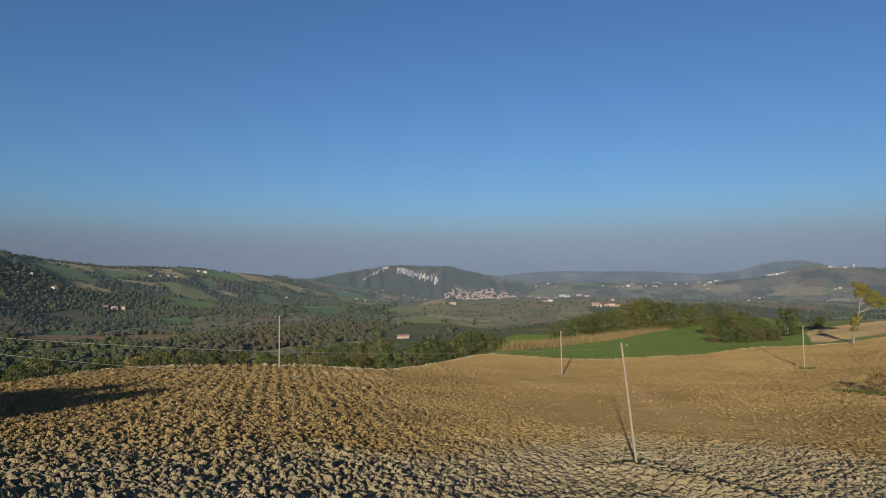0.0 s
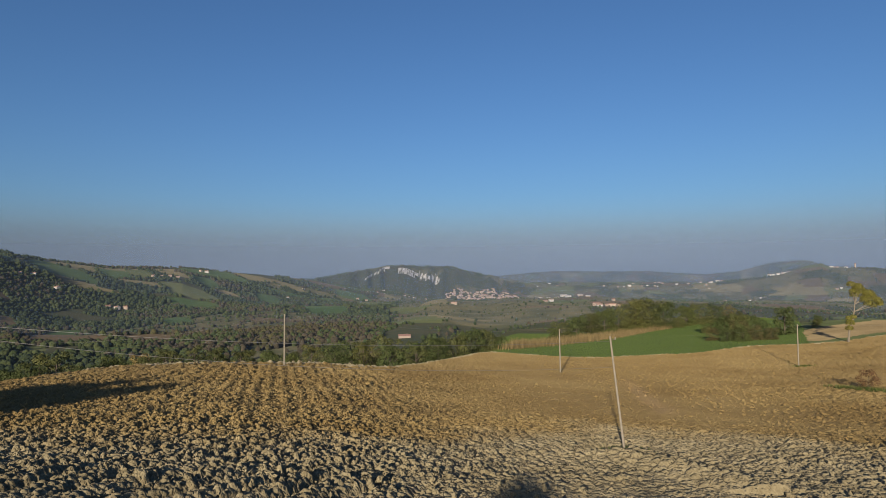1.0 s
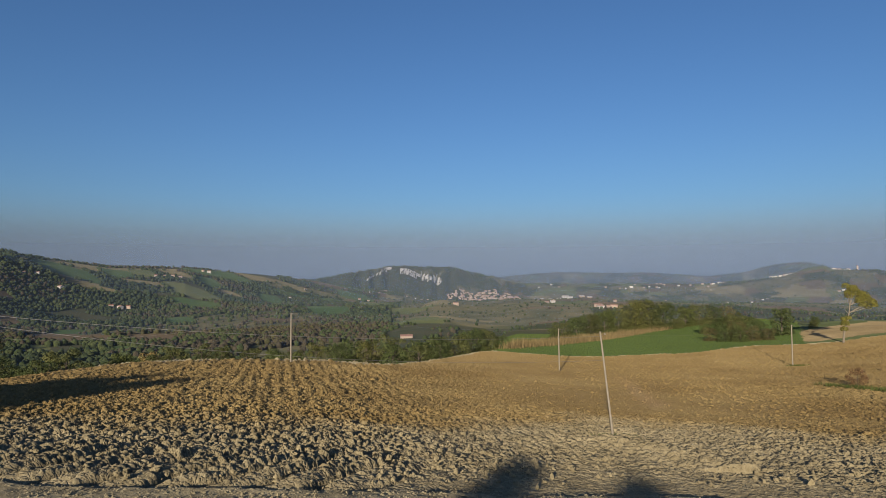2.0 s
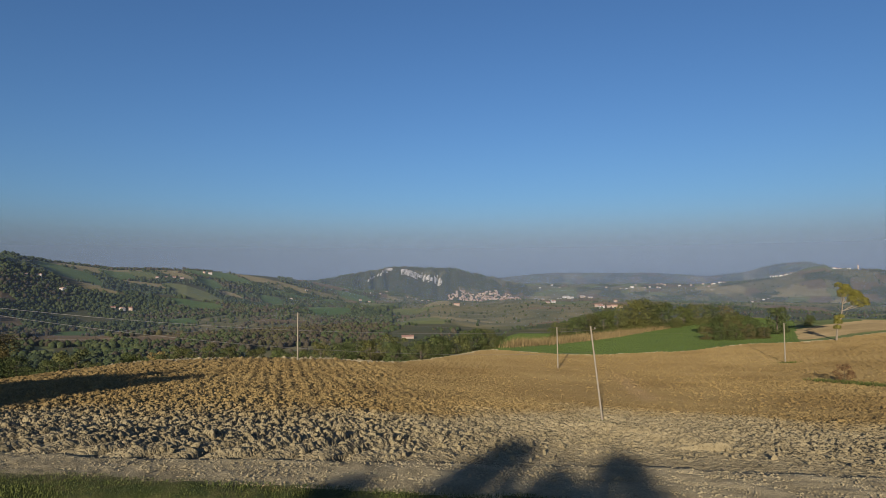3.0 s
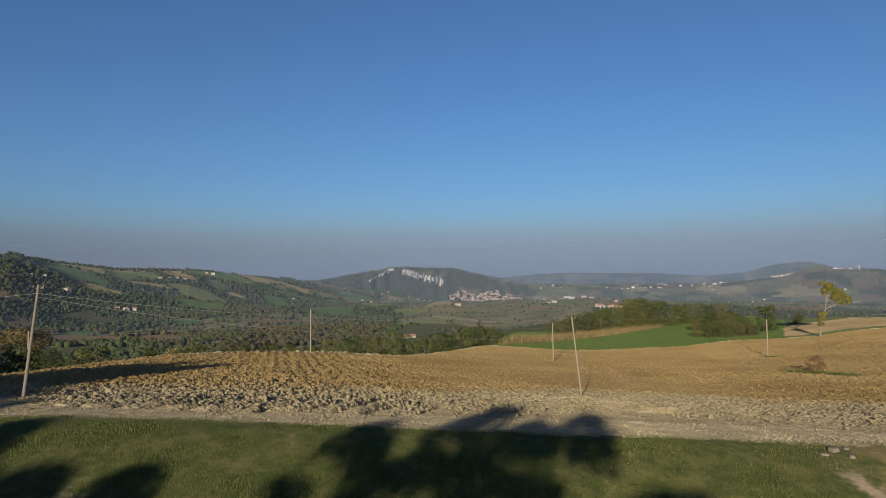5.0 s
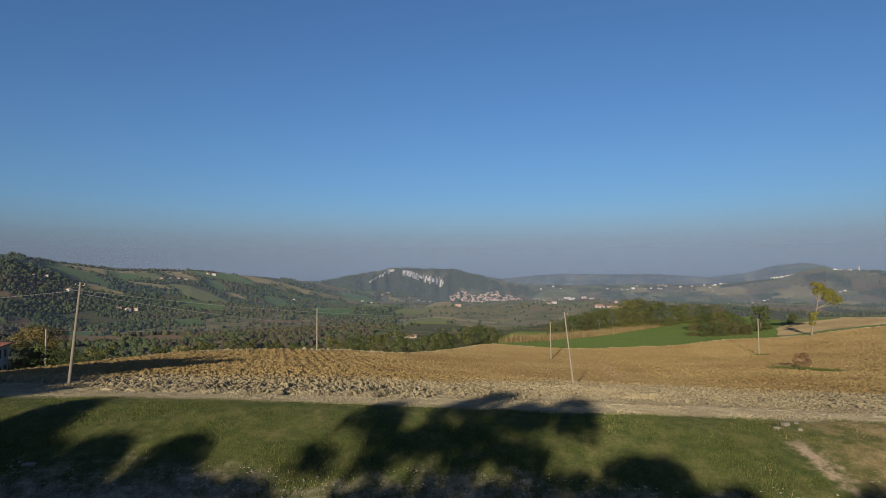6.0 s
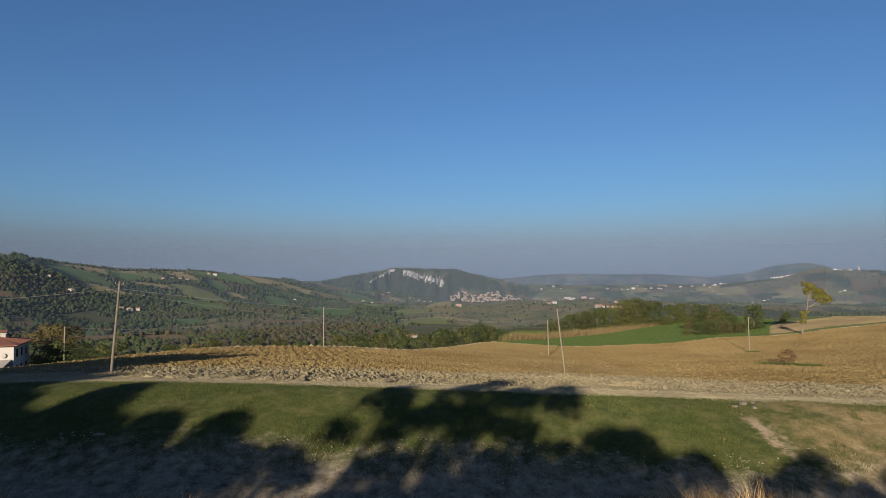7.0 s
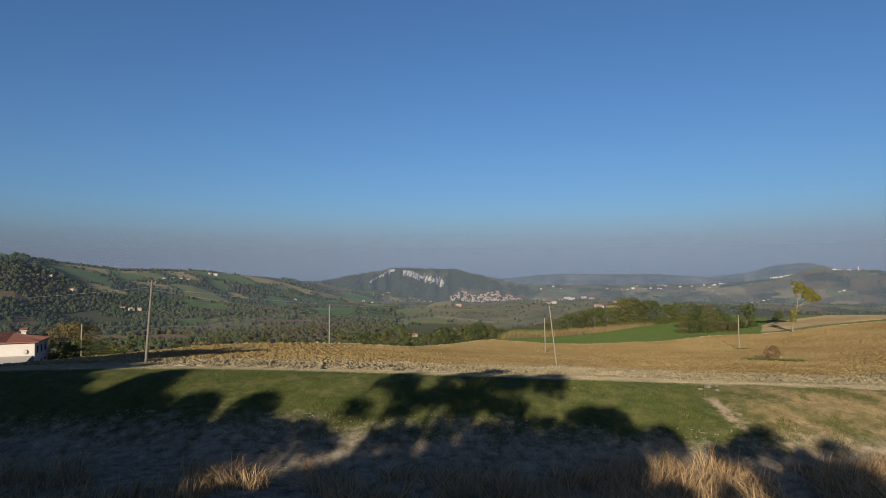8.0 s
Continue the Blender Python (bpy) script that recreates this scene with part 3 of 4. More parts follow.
def leaf_quads(p, size, d, r):
    count = len(p)
    nrm = d + 0.36 * r.normal(size=(count, 3))
    nrm /= np.linalg.norm(nrm, axis=1)[:, None]
    t = np.cross(nrm, r.normal(size=(count, 3)))
    t /= np.linalg.norm(t, axis=1)[:, None]
    s = np.cross(nrm, t)
    h = (size / 2)[:, None]
    v = np.stack([p - t * h, p + s * h * 0.62, p + t * h, p - s * h * 0.62], 1).reshape(-1, 3)
    return v, np.arange(count * 4).reshape(-1, 4)


def broadleaf(name, h, wide, seed, leaves, mat, label, cat="tree", leaf=0.42, trunk=0.28, bark=BARK, lean=(0, 0), group="", start=0.25, skirt=0.35, low=0):
    """A tree at the origin: tapered trunk and limbs, and a crown of lobes of leaves."""
    r = np.random.default_rng(seed)
    ob = thing(name, (0, 0, 0), label, cat, group)
    bm = bmesh.new()
    lx, ly = lean
    knee = Vector((lx * 0.4, ly * 0.4, h * 0.4))
    tip = Vector((lx, ly, h * 0.88))
    tube(bm, (0, 0, -0.8), knee, trunk, trunk * 0.7, 8)
    tube(bm, knee, tip, trunk * 0.7, trunk * 0.2, 7)
    lobes = []
    for k in range(16):
        f = start + (0.95 - start) * (k + 0.5) / 16
        girth = wide * (skirt + (1 - skirt) * math.sin(math.pi * min(1, (f - start) / (1.02 - start)) ** 0.8)) * (0.75 + 0.5 * r.random())
        an = k * 2.4 + r.random()
        c = Vector((lx * f + math.cos(an) * girth * 0.62, ly * f + math.sin(an) * girth * 0.62, h * f))
        root = Vector((lx * f * 0.8, ly * f * 0.8, h * f * 0.72))
        tube(bm, root, c, trunk * 0.28, trunk * 0.08, 5)
        lobes.append((c, wide * (0.26 + 0.22 * r.random())))
    lobes.append((tip, wide * 0.33))
    for k in range(low):
        an = 2 * math.pi * k / low
        lobes.append((Vector((math.cos(an) * wide * 0.7, math.sin(an) * wide * 0.7, h * 0.10)), wide * (0.26 + 0.14 * r.random())))
    part("trunk", bm, bark, ob)
    v, f = leaf_cloud(np.array([list(c) for c, _ in lobes]), np.array([q for _, q in lobes]), leaves, leaf, r)
    me = raw_mesh("crown", v, f)
    me.materials.append(mat)
    crown = new("crown", me)
    crown.parent = ob
    return ob


def put(ob, x, y, scale=1.0, turn=0.0, sink=0.1, first=False):
    z = float(height(x, y)) - sink
    m = pose(x, y, z, 0, 0, turn)
    if first:
        ob.matrix_world = m @ Matrix.Scale(scale, 4)
        return ob
    c = copy_thing(ob, m)
    c.scale = (scale, scale, scale * (0.92 + 0.16 * hash01(x, y)))
    return c


def hash01(x, y):
    v = math.sin(x * 12.9898 + y * 78.233) * 43758.5453
    return v - math.floor(v)


def rows_of(models, spots, sink=0.1):
    """Place the models over the spots, each model first itself and then as copies."""
    used = set()
    for k, (x, y, s) in enumerate(spots):
        ob = models[int(hash01(x, y) * len(models))]
        put(ob, x, y, s, 360 * hash01(y, x), sink, first=ob not in used)
        used.add(ob)
    for ob in models:
        if ob not in used:
            for o in (*ob.children_recursive, ob):
                bpy.data.objects.remove(o)


HEDGE = foliage("hedge leaves", (0.040, 0.050, 0.016), (0.070, 0.076, 0.025), 0.3)
hedge_models = [broadleaf("tree", 10, 4.0, 11, 3600, HEDGE, "broad green oak on the slope below the field", group="trees below the field", start=0.08, skirt=0.75, leaf=0.40, low=7),
                broadleaf("tree", 9, 4.4, 12, 3600, SHADY, "dark green broadleaf tree on the slope below the field", group="trees below the field", start=0.08, skirt=0.75, leaf=0.40, low=7),
                broadleaf("tree", 10.5, 3.6, 13, 3600, HEDGE, "tall green broadleaf tree on the slope below the field", group="trees below the field", start=0.08, skirt=0.75, leaf=0.40, low=7),
                broadleaf("tree", 8.5, 3.8, 14, 3600, SHADY, "round dark green tree on the slope below the field", group="trees below the field", start=0.08, skirt=0.75, leaf=0.40, low=7)]
spots = []
for k in range(19):
    x = -92 + 4.9 * k + 2.0 * hash01(k, 3)
    tall = float(np.interp(x, [-84, -62, -47, -31, -21, -12, -3], [8.6, 7.2, 6.2, 5.1, 6.6, 8.2, 6.3]))
    spots.append((x, 112 + 5 * hash01(k, 5), tall / 9.6 * (0.82 + 0.22 * hash01(k, 9))))
for k in range(20):
    x = -104 + 5.2 * k + 2.0 * hash01(k, 13)
    tall = float(np.interp(x, [-97, -72, -54, -36, -25, -14, -3], [11, 9.8, 8.2, 7, 9, 11, 9]))
    spots.append((x, 128 + 6 * hash01(k, 15), tall / 9.6 * (0.82 + 0.22 * hash01(k, 19))))
rows_of(hedge_models, spots, 0.2)
gold_tree = broadleaf("tree", 9, 2.8, 21, 1500, AUTUMN, "yellow autumn tree among the green ones below the field")
put(gold_tree, -66, 124, 0.95, 40, first=True)

THICKET = foliage("browning leaves", (0.045, 0.044, 0.018), (0.090, 0.078, 0.030), 0.3)
copse_models = [broadleaf("tree", 8, 4.9, 31, 6500, OAK, "green oak in the copse behind the wheat", group="copse trees", start=0.04, skirt=0.85, trunk=0.14, low=9, leaf=0.34),
                broadleaf("tree", 7.8, 5.2, 32, 6500, OAK, "spreading green oak in the copse behind the wheat", group="copse trees", start=0.04, skirt=0.85, trunk=0.14, low=9, leaf=0.34),
                broadleaf("tree", 7.8, 4.8, 33, 6500, SHADY, "dark green tree in the copse behind the wheat", group="copse trees", start=0.04, skirt=0.85, trunk=0.14, low=9, leaf=0.34)]


def corn_line(f):
    """The maize strip's middle line, from its west end (0) to its east end (1)."""
    return 12 + 72 * f, 138 + 99 * f ** 0.83


spots = [(34.6, 200, 0.66), (31.0, 196, 0.45), (40.2, 205, 0.84), (46.5, 212, 0.92), (52.8, 218, 1.02), (58.8, 222, 1.05), (66.7, 228, 1.42), (72.6, 231, 1.40), (78.5, 232, 1.12),
         (83.0, 229, 0.5), (88.4, 236, 0.90), (94.6, 238, 0.95), (108.3, 235, 0.45), (79.0, 190, 0.58), (79.0, 180, 0.68), (80.8, 175, 0.72), (84.5, 174, 0.62),
         (-0.9, 140, 1.0), (3.1, 145, 0.85), (7.0, 149, 0.70), (10.6, 150, 0.38), (104, 176, 0.3), (99, 168, 0.28)]
rows_of(copse_models, spots, 0.3)
thicket_models = [broadleaf("tree", 8, 4.6, 36, 5200, THICKET, "browning scrubby tree at the wheat's edge", group="copse trees", start=0.02, skirt=0.85, trunk=0.12, low=9, leaf=0.30),
                  broadleaf("tree", 7.4, 4.4, 37, 5200, SHADY, "dark scrubby tree at the wheat's edge", group="copse trees", start=0.02, skirt=0.85, trunk=0.12, low=9, leaf=0.30)]
rows_of(thicket_models, [(100.8, 238, 0.86), (106.3, 240, 0.74), (66.5, 158, 0.45), (67.8, 152.5, 0.46), (70.6, 150, 0.52), (74.0, 151, 0.50), (77.6, 150, 0.40), (72.5, 156, 0.62), (79.0, 156, 0.55)], 0.3)
round_tree = broadleaf("tree", 8.0, 3.5, 35, 5600, SHADY, "round dark green tree at the corner of the wheat", start=0.03, skirt=0.85, leaf=0.32, low=8)
put(round_tree, 86.0, 160, 0.88, 10, first=True)



def leaning_tree():
    """A thin trunk that leans and forks, with a windswept crown all on the one side and a tuft of shoots low down."""
    r = np.random.default_rng(41)
    ob = thing("tree", (0, 0, 0), "bent tree with a yellow-green windswept crown at the field's edge", "tree")
    bm = bmesh.new()
    bole = [(0, 0, -0.6), (0.25, 0, 2.2), (1.0, 0.1, 4.6), (1.5, 0.1, 6.6), (1.6, 0, 8.2)]
    for k in range(4):
        tube(bm, bole[k], bole[k + 1], 0.24 - 0.035 * k, 0.24 - 0.035 * (k + 1), 8)
    boughs = [(1.0, 0.2, 12.4, 0.9), (2.0, -0.5, 11.8, 1.15), (3.0, 0.5, 11.0, 1.3), (4.2, -0.3, 10.3, 1.35), (5.2, 0.4, 9.6, 1.3), (6.2, -0.2, 8.9, 1.1), (7.0, 0.2, 8.2, 0.8),
              (2.0, 0.6, 10.2, 1.0), (3.4, -0.6, 9.2, 1.1), (4.6, 0.3, 8.3, 0.9), (1.0, -0.3, 10.9, 0.8), (5.8, 0.5, 7.8, 0.7)]
    for bx, by, bz, size in boughs:
        tube(bm, bole[4] if bz > 9 else bole[3], (bx, by, bz), 0.085, 0.02, 5)
    tube(bm, (1.0, 0.1, 4.6), (2.9, 0.2, 6.6), 0.06, 0.02, 5)
    tube(bm, (1.4, 0.1, 6.4), (0.3, 0.0, 7.6), 0.06, 0.02, 5)
    part("trunk", bm, PALE_BARK, ob)
    shoots = [(0.3, 0, 3.0, 0.8), (0.6, 0.2, 4.2, 0.95), (0.1, -0.2, 5.2, 0.7), (1.2, 0, 5.4, 0.7)]
    for name, lobes, leaves in (("crown", boughs, 11000), ("low_shoots", shoots, 2200)):
        c = np.array(lobes)
        v, f = leaf_cloud(c[:, :3], c[:, 3], leaves, 0.18, r)
        me = raw_mesh(name, v, f)
        me.materials.append(GOLD)
        crown = new(name, me)
        crown.parent = ob
    return ob


put(leaning_tree(), 84.0, 130.7, 1.0, 0, first=True)
bush = broadleaf("shrub", 3.0, 1.9, 43, 1600, RUST, "reddish brown half-bare shrub on a grassy island in the field", "shrub", 0.17, 0.06, start=0.1)
put(bush, 50.7, 73.8, 0.74, 0, first=True)

# trees behind the camera, whose shade lies over the verge and field
shade_models = [broadleaf("tree", 18, 4.6, 51, 6000, OAK, "tall broadleaf tree by the lane, casting shade on the verge", group="lane trees", leaf=0.55, trunk=0.4, start=0.12, skirt=0.7),
                broadleaf("tree", 18, 4.2, 52, 6000, SHADY, "tall dark tree by the lane, casting shade on the verge", group="lane trees", leaf=0.55, trunk=0.4, start=0.12, skirt=0.7)]


def tree_tops(x):
    """How high the trees along the lane stand."""
    return np.interp(x, [-60, -50, -47, -45, -40, -34, -30, -26, -22, -19], [27.0, 26.0, 22.0, 18.2, 16.6, 15.4, 14.6, 13.4, 12.6, 12.2])


lane = []
for k in range(11):
    x = -62 + 4.1 * k
    lane.append((x, -38 + 1.2 * hash01(k, 21), float(tree_tops(x)) / 17.8))
    lane.append((x + 2.0, -43 + 2 * hash01(k, 23), 0.97 * float(tree_tops(x + 2)) / 17.8))
lane += [(-45.5 + 2.3 * k, -39.5 - hash01(k, 27), 1.04 * float(tree_tops(-45.5 + 2.3 * k)) / 17.8) for k in range(12)]
lane += [(-21.6, -38, 0.72), (-17.4, -38, 0.50), (-4.8, -38.5, 0.72), (-1.3, -38, 0.70), (-3.2, -40, 0.66), (7.2, -39, 0.60), (-13.0, -42, 0.66), (-10.5, -43, 0.70), (-6.8, -43, 0.72), (-17.5, -43, 0.50), (6.3, -41, 0.62), (-2.5, -41, 0.58), (-23, -40, 0.66), (-26.5, -41, 0.72)]
rows_of(shade_models, lane)
slim_tree = broadleaf("tree", 18, 3.2, 53, 2600, OAK, "tall slender tree by the lane, casting shade on the verge", group="lane trees", leaf=0.5, trunk=0.35, skirt=0.7)
put(slim_tree, -7.6, -38.5, 0.94, 0, first=True)
put(slim_tree, -9.8, -39, 0.95, 200)
put(slim_tree, -12.2, -38.5, 0.84, 130)
put(slim_tree, -14.6, -38.5, 0.85, 300)
put(slim_tree, -19.0, -39, 0.60, 30)
put(slim_tree, 3.7, -38.5, 0.71, 60)
put(slim_tree, 5.6, -38.5, 0.74, 250)
put(slim_tree, 7.4, -38.5, 0.66, 100)


# ---- far woods: crowns past counting ----
def woods_leaf(name, dark, light):
    """Leaves seen from afar: a tone for each crown, mottled at the size of boughs."""
    m, n, l, b = material(name)
    geo = n.new("ShaderNodeNewGeometry")
    col = ramp(n, l, geo.outputs["Random Per Island"], [(0.0, dark), (1.0, light)])
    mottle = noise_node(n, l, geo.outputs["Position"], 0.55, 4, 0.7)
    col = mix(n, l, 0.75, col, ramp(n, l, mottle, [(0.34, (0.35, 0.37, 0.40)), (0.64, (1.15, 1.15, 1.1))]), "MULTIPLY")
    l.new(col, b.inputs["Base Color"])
    b.inputs["Roughness"].default_value = 0.85
    b.inputs["Specular IOR Level"].default_value = 0.1
    b.inputs["Diffuse Roughness"].default_value = 1.0
    bump(n, l, mottle, b, 1.0, 1.6)
    return m


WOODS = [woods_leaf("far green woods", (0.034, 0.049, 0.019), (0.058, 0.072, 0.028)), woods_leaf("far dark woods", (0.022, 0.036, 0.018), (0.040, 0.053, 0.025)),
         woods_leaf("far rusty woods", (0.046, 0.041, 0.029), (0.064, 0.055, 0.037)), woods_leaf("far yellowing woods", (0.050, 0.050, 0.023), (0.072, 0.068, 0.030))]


def crowns(name, px, py, size, level, label):
    """Lumpy crowns, each with swellings of its own."""
    bm = bmesh.new()
    bmesh.ops.create_icosphere(bm, subdivisions=level, radius=1)
    base = np.array([list(v.co) for v in bm.verts])
    tri = np.array([[v.index for v in f.verts] for f in bm.faces])
    bm.free()
    n, k = len(px), len(base)
    lobe = rng.normal(size=(n, 5, 3))
    lobe /= np.linalg.norm(lobe, axis=2)[:, :, None]
    swell = np.max(np.einsum("nls,ks->nkl", lobe, base), axis=2)
    jit = (0.72 + 0.42 * smooth(0.45, 1.0, swell)) * (1 + 0.28 * (rng.random((n, k)) - 0.5))
    v = base[None] * jit[:, :, None] * size[:, None, None] * rng.uniform(0.8, 1.2, (n, 1, 3)) * np.array([1, 1, 1.25])
    v[:, :, 0] += px[:, None]
    v[:, :, 1] += py[:, None]
    v[:, :, 2] += (height(px, py) + size * 0.5)[:, None]
    f = (tri[None] + (np.arange(n) * k)[:, None, None]).reshape(-1, 3)
    me = raw_mesh(name, v.reshape(-1, 3), f, True)
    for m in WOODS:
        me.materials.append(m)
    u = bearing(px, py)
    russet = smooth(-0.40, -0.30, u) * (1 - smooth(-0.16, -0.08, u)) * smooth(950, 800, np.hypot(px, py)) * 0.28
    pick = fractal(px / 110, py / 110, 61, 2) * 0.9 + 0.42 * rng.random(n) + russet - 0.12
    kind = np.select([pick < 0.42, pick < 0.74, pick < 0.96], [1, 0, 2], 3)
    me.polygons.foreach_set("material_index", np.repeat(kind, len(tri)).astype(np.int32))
    tagged(new(name, me), label, "woods", kind="stuff")


def scatter(lo, hi, gap, hedge, u0=-0.92, u1=0.88):
    """Spots for trees: all over the woods, along the plots' edges, and a few in the pastures."""
    count = int((u1 - u0) * (hi * hi - lo * lo) / 2 / gap ** 2)
    u = rng.uniform(u0, u1, count)
    far = np.sqrt(rng.uniform(lo * lo, hi * hi, count))
    x, y = u * far, far - 15
    sort, edge = plots(x, y)
    east = bearing(x, y) > -0.12
    thick = fractal(x / 55, y / 55, 67, 3)
    wooded = (sort == 0) & (thick > np.where(east, 0.47, 0.30))
    rows_of_trees = (edge < hedge) & (sort != 5) & (thick > 0.42)
    single = (sort == 4) & (rng.random(count) < np.where(east, 0.12, 0.10))
    keep = (wooded | rows_of_trees | single) & (cover(x, y) == 0)
    return x[keep], y[keep]


x, y = scatter(205, 480, 4.6, 0.05, -0.92, 0.02)
keep = rng.random(len(x)) < 1 - smooth(-0.10, 0.02, bearing(x, y))
crowns("near_woods", x[keep], y[keep], rng.uniform(1.6, 3.2, keep.sum()), 2, "mixed green and russet autumn woods on the valley slopes")
x, y = scatter(480, 1000, 4.3, 0.03, -0.92, -0.1)
crowns("valley_woods", x, y, 1.4 + 2.2 * rng.random(len(x)) ** 2, 1, "mixed green and russet woods and hedges in the valley")
x, y = scatter(1000, 1800, 5.8, 0.03, -0.92, -0.1)
crowns("slope_woods", x, y, 1.7 + 2.6 * rng.random(len(x)) ** 2, 1, "green and russet woods on the long hillside")
x, y = scatter(480, 2900, 10.0, 0.022, -0.13, 0.88)
crowns("basin_woods", x, y, 0.9 + 1.7 * rng.random(len(x)) ** 2 + 1.2 * smooth(1500, 2800, y), 1, "scattered trees, scrub and hedges over the olive valley slopes")
x, y = scatter(1800, 4200, 19.0, 0.04, -0.3, 0.88)
crowns("hill_woods", x, y, rng.uniform(2.4, 4.6, len(x)), 1, "dark woods and hedgerows over the distant hills")


# ---- clods, grass and straw ----
def clods():
    n = 38000
    far = np.sqrt(rng.uniform(42 ** 2, 105 ** 2, n))
    x, y = rng.uniform(-0.80, 0.78, n) * far, far - 30
    hollow = smooth(-7, 6, x + 0.15 * (y - 25))
    rough = (1 - 0.55 * hollow) * (1 - 0.9 * smooth(26, 46, y) * smooth(-6, 10, x - 0.12 * (y - 40)) * (1 - 0.5 * smooth(26, 50, x)))
    inside = smooth(0, 2.0 + 5 * smooth(0, 10, x), y - headland_line(x))
    keep = (cover(x, y) == 1) & (rng.random(n) < rough * inside * (1.1 - 0.5 * smooth(50, 75, y) * (1 - smooth(20, 32, x))))
    x, y, rough = x[keep], y[keep], rough[keep]
    n = len(x)
    size = (0.035 + 0.13 * rng.random(n) ** 2.6) * (1 + 0.9 * smooth(50, 90, y))
    bm = bmesh.new()
    bmesh.ops.create_icosphere(bm, subdivisions=1, radius=0.8)
    base = np.array([list(v.co) for v in bm.verts])
    tri = np.array([[v.index for v in f.verts] for f in bm.faces])
    bm.free()
    v = base[None] * (1 + 0.7 * (rng.random((n, len(base))) - 0.5))[:, :, None] * size[:, None, None]
    v *= rng.uniform(0.7, 1.4, (n, 1, 3)) * np.array([1, 1, 0.85])
    cl, cl2, _ = clod_height(x, y)
    base_z = height(x, y) - 0.10 + rough * (0.14 * cl + 0.05) + 0.22 * (fractal(x / 3.5, y / 3.5, 8, 3) - 0.5)
    v += np.stack([x, y, base_z + size * 0.25], -1)[:, None]
    f = (tri[None] + (np.arange(n) * len(base))[:, None, None]).reshape(-1, 3)
    me = raw_mesh("clods", v.reshape(-1, 3), f)
    me.materials.append(SOIL)
    tagged(new("clods", me), "broken clay clods strewn over the ploughed field", "clods", kind="stuff")


clods()


def crumbs(name, n, box, kinds, lo, hi, mat, label, lift=0.0, cat="crumbs", thin=None):
    """Small broken lumps strewn over some kinds of cover."""
    x, y = rng.uniform(box[0], box[1], n), rng.uniform(box[2], box[3], n)
    keep = np.isin(cover(x, y), kinds) & (rng.random(n) < (thin(x, y) if thin else 1.0))
    x, y = x[keep], y[keep]
    n = len(x)
    size = lo + (hi - lo) * rng.random(n) ** 3
    base = np.array([(1, 0, 0), (0, 1, 0), (-1, 0, 0), (0, -1, 0), (0.1, 0.1, 1), (0, 0, -0.6)])
    tri = np.array([(0, 1, 4), (1, 2, 4), (2, 3, 4), (3, 0, 4), (1, 0, 5), (2, 1, 5), (3, 2, 5), (0, 3, 5)])
    v = base[None] * (1 + 0.9 * (rng.random((n, 6)) - 0.5))[:, :, None] * size[:, None, None] * rng.uniform(0.7, 1.5, (n, 1, 3)) * np.array([1, 1, 0.6])
    an = rng.uniform(0, 6.3, n)
    vx, vy = v[:, :, 0].copy(), v[:, :, 1].copy()
    v[:, :, 0] = vx * np.cos(an)[:, None] - vy * np.sin(an)[:, None] + x[:, None]
    v[:, :, 1] = vx * np.sin(an)[:, None] + vy * np.cos(an)[:, None] + y[:, None]
    v[:, :, 2] += (height(x, y) + size * 0.2 + lift)[:, None]
    me = raw_mesh(name, v.reshape(-1, 3), (tri[None] + (np.arange(n) * 6)[:, None, None]).reshape(-1, 3))
    me.materials.append(mat)
    tagged(new(name, me), label, cat, kind="stuff")


crumbs("clay_crumbs", 70000, (-40, 34, 8, 24), (2,), 0.014, 0.065, TRACK, "pale clay crumbs on the headland track")
far_side = lambda x, y: smooth(12, 40, x + 0.25 * (y - 70)) * smooth(34, 46, y)
crumbs("clods", 26000, (12, 86, 34, 130), (1,), 0.05, 0.19, SOIL, "broken clods strewn over the far side of the ploughed field", 0.0, "clods", far_side)
crumbs("clods", 6000, (-8, 28, 32, 110), (1,), 0.03, 0.11, SOIL, "sparse small clods over the smooth hollow of the field", 0.0, "clods")
crumbs("gravel", 26000, (-30, 32, -6, 9), (4,), 0.013, 0.062, STONY, "loose stones on the rough verge")


def blades(name, x, y, long, wide, mat, label, cat, bend=0.5, steps=2, drift=(0, 0)):
    """Thin tapering blades, each bowed to a side of its own."""
    n = len(x)
    z = height(x, y) - 0.03
    an = rng.uniform(0, 2 * np.pi, n)
    bx, by = np.cos(an) * bend * rng.random(n) + drift[0], np.sin(an) * bend * rng.random(n) + drift[1]
    side = rng.uniform(0, np.pi, n)
    sx, sy = np.cos(side) * wide / 2, np.sin(side) * wide / 2
    lv = []
    for k in range(steps + 1):
        f = k / steps
        c = np.stack([x + bx * long * f * f, y + by * long * f * f, z + long * f * (1 - 0.25 * f * np.hypot(bx, by))], -1)
        w = (1 - f) ** 0.7
        s = np.stack([sx * w, sy * w, 0 * sx], -1)
        lv += [c - s, c + s] if k < steps else [c]
    v = np.stack(lv, 1)
    k = v.shape[1]
    tri = []
    for j in range(steps - 1):
        tri += [(2 * j, 2 * j + 1, 2 * j + 3), (2 * j, 2 * j + 3, 2 * j + 2)]
    tri += [(k - 3, k - 2, k - 1)]
    f = (np.array(tri)[None] + (np.arange(n) * k)[:, None, None]).reshape(-1, 3)
    me = raw_mesh(name, v.reshape(-1, 3), f)
    me.materials.append(mat)
    tagged(new(name, me), label, cat, kind="stuff")


